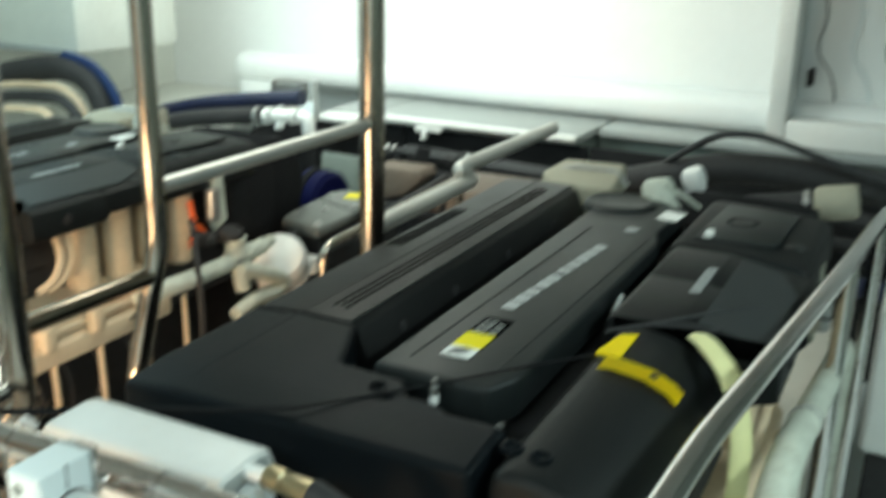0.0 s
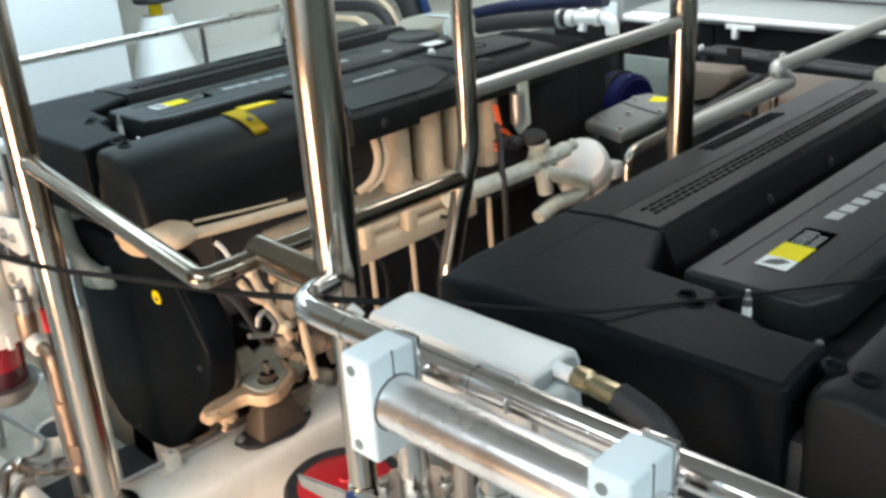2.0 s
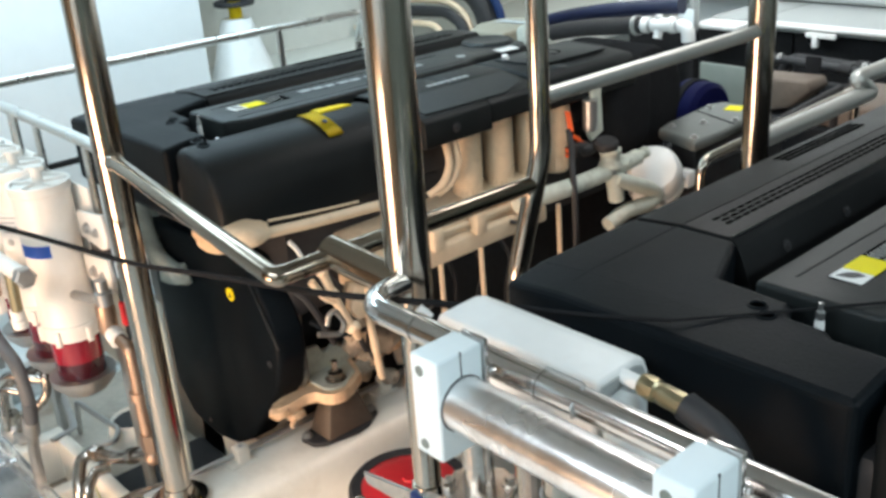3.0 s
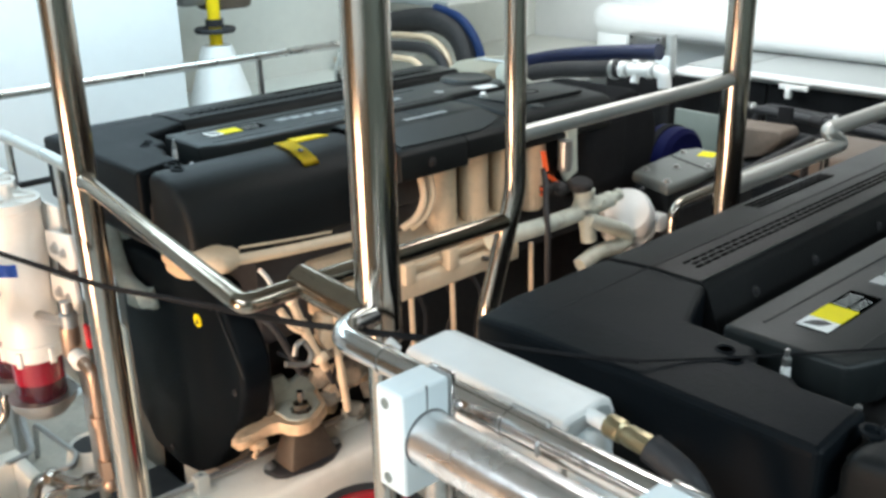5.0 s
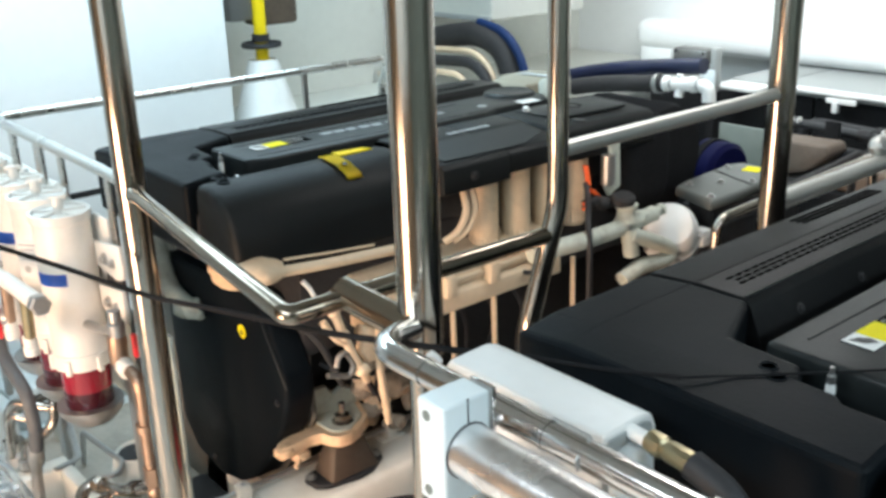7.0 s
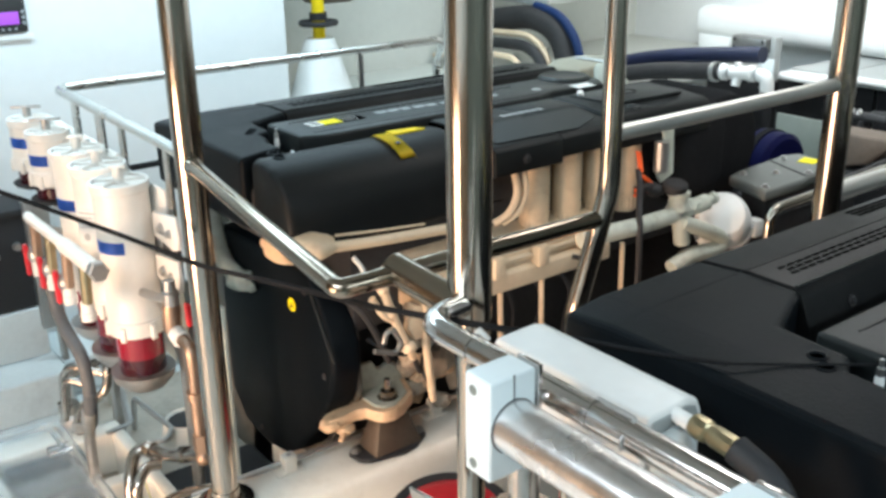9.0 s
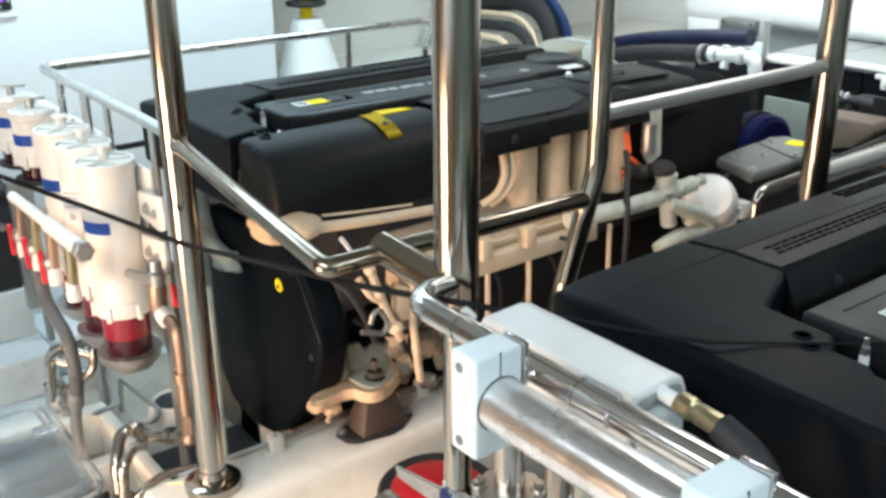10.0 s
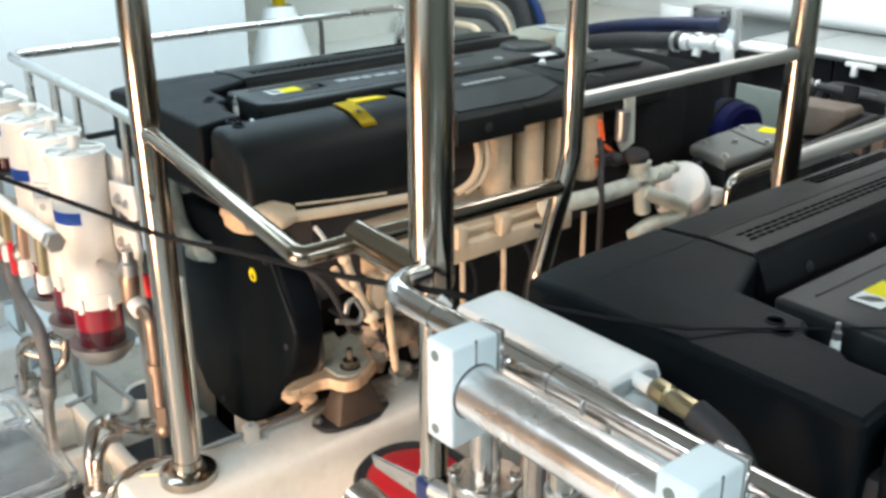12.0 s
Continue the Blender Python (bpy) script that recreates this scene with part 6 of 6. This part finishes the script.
part("box", box((0.48, 1.3, 0.56), (0.97, 1.72, 0.95), 0.02, 3), white_paint, vb)
part("catch", box((0.6, 1.29, 0.66), (0.66, 1.3, 0.72), 0.003), dull_steel, vb)
for k, (path, r, mat, text) in enumerate((
        ([(-0.25, 1.8, FLOOR), (-0.24, 1.75, 1.1), (-0.1, 1.62, 1.21), (0.0, 1.6, 1.28), (0.12, 1.6, 1.285), (0.3, 1.6, 1.23), (0.7, 1.62, 1.12), (0.72, 1.62, FLOOR)], 0.01, rubber, "thin black hose arched behind the engine"),
        ([(-0.4, 1.75, FLOOR), (-0.38, 1.72, 1.05), (0.0, 1.66, 1.17), (0.2, 1.66, 1.18), (0.62, 1.68, 1.14), (0.64, 1.7, FLOOR)], 0.045, deep_black, "thick black hose behind the engine"),
        ([(0.02, 1.42, FLOOR), (0.02, 1.42, 1.06), (0.1, 1.42, 1.12), (0.3, 1.42, 1.16)], 0.034, deep_black, "black hose ending in a pale coupling"),
        ([(-0.16, 1.5, FLOOR), (-0.15, 1.5, 1.05), (-0.03, 1.48, 1.12), (0.05, 1.36, 1.14), (0.06, 1.3, FLOOR)], 0.022, rubber, "looped black hose behind the engine"))):
    rh = thing("rear_hose", text, "hose", "hoses behind the engine")
    part("hose", tube(path, r, 0.12, 16), mat, rh)
    part("end_clamp", lathe([(r, 0), (r * 1.12 + 0.002, 0), (r * 1.12 + 0.002, 0.014), (r, 0.014)], (path[0][0], path[0][1], 0.6), n=18), dull_steel, rh)
    if k == 2:
        part("coupling", lathe([(0, 0), (0.04, 0), (0.045, 0.01), (0.045, 0.09), (0.04, 0.1), (0, 0.1)], (0.29, 1.42, 1.158), (1, 0, 0.2), 20), beige, rh, "pale coupling")
        part("clamp_band", lathe([(0.034, 0), (0.038, 0), (0.038, 0.014), (0.034, 0.014)], (0.265, 1.42, 1.153), (1, 0, 0.2), 20), dull_steel, rh)
    if k == 3:
        part("white_cap", lathe([(0, 0.04), (0.026, 0.038), (0.032, 0.025), (0.032, 0.0), (0.022, -0.03), (0, -0.03)], (-0.03, 1.48, 1.16), (-0.3, -0.2, 1), 18), white_paint, rh, "white plastic cap")
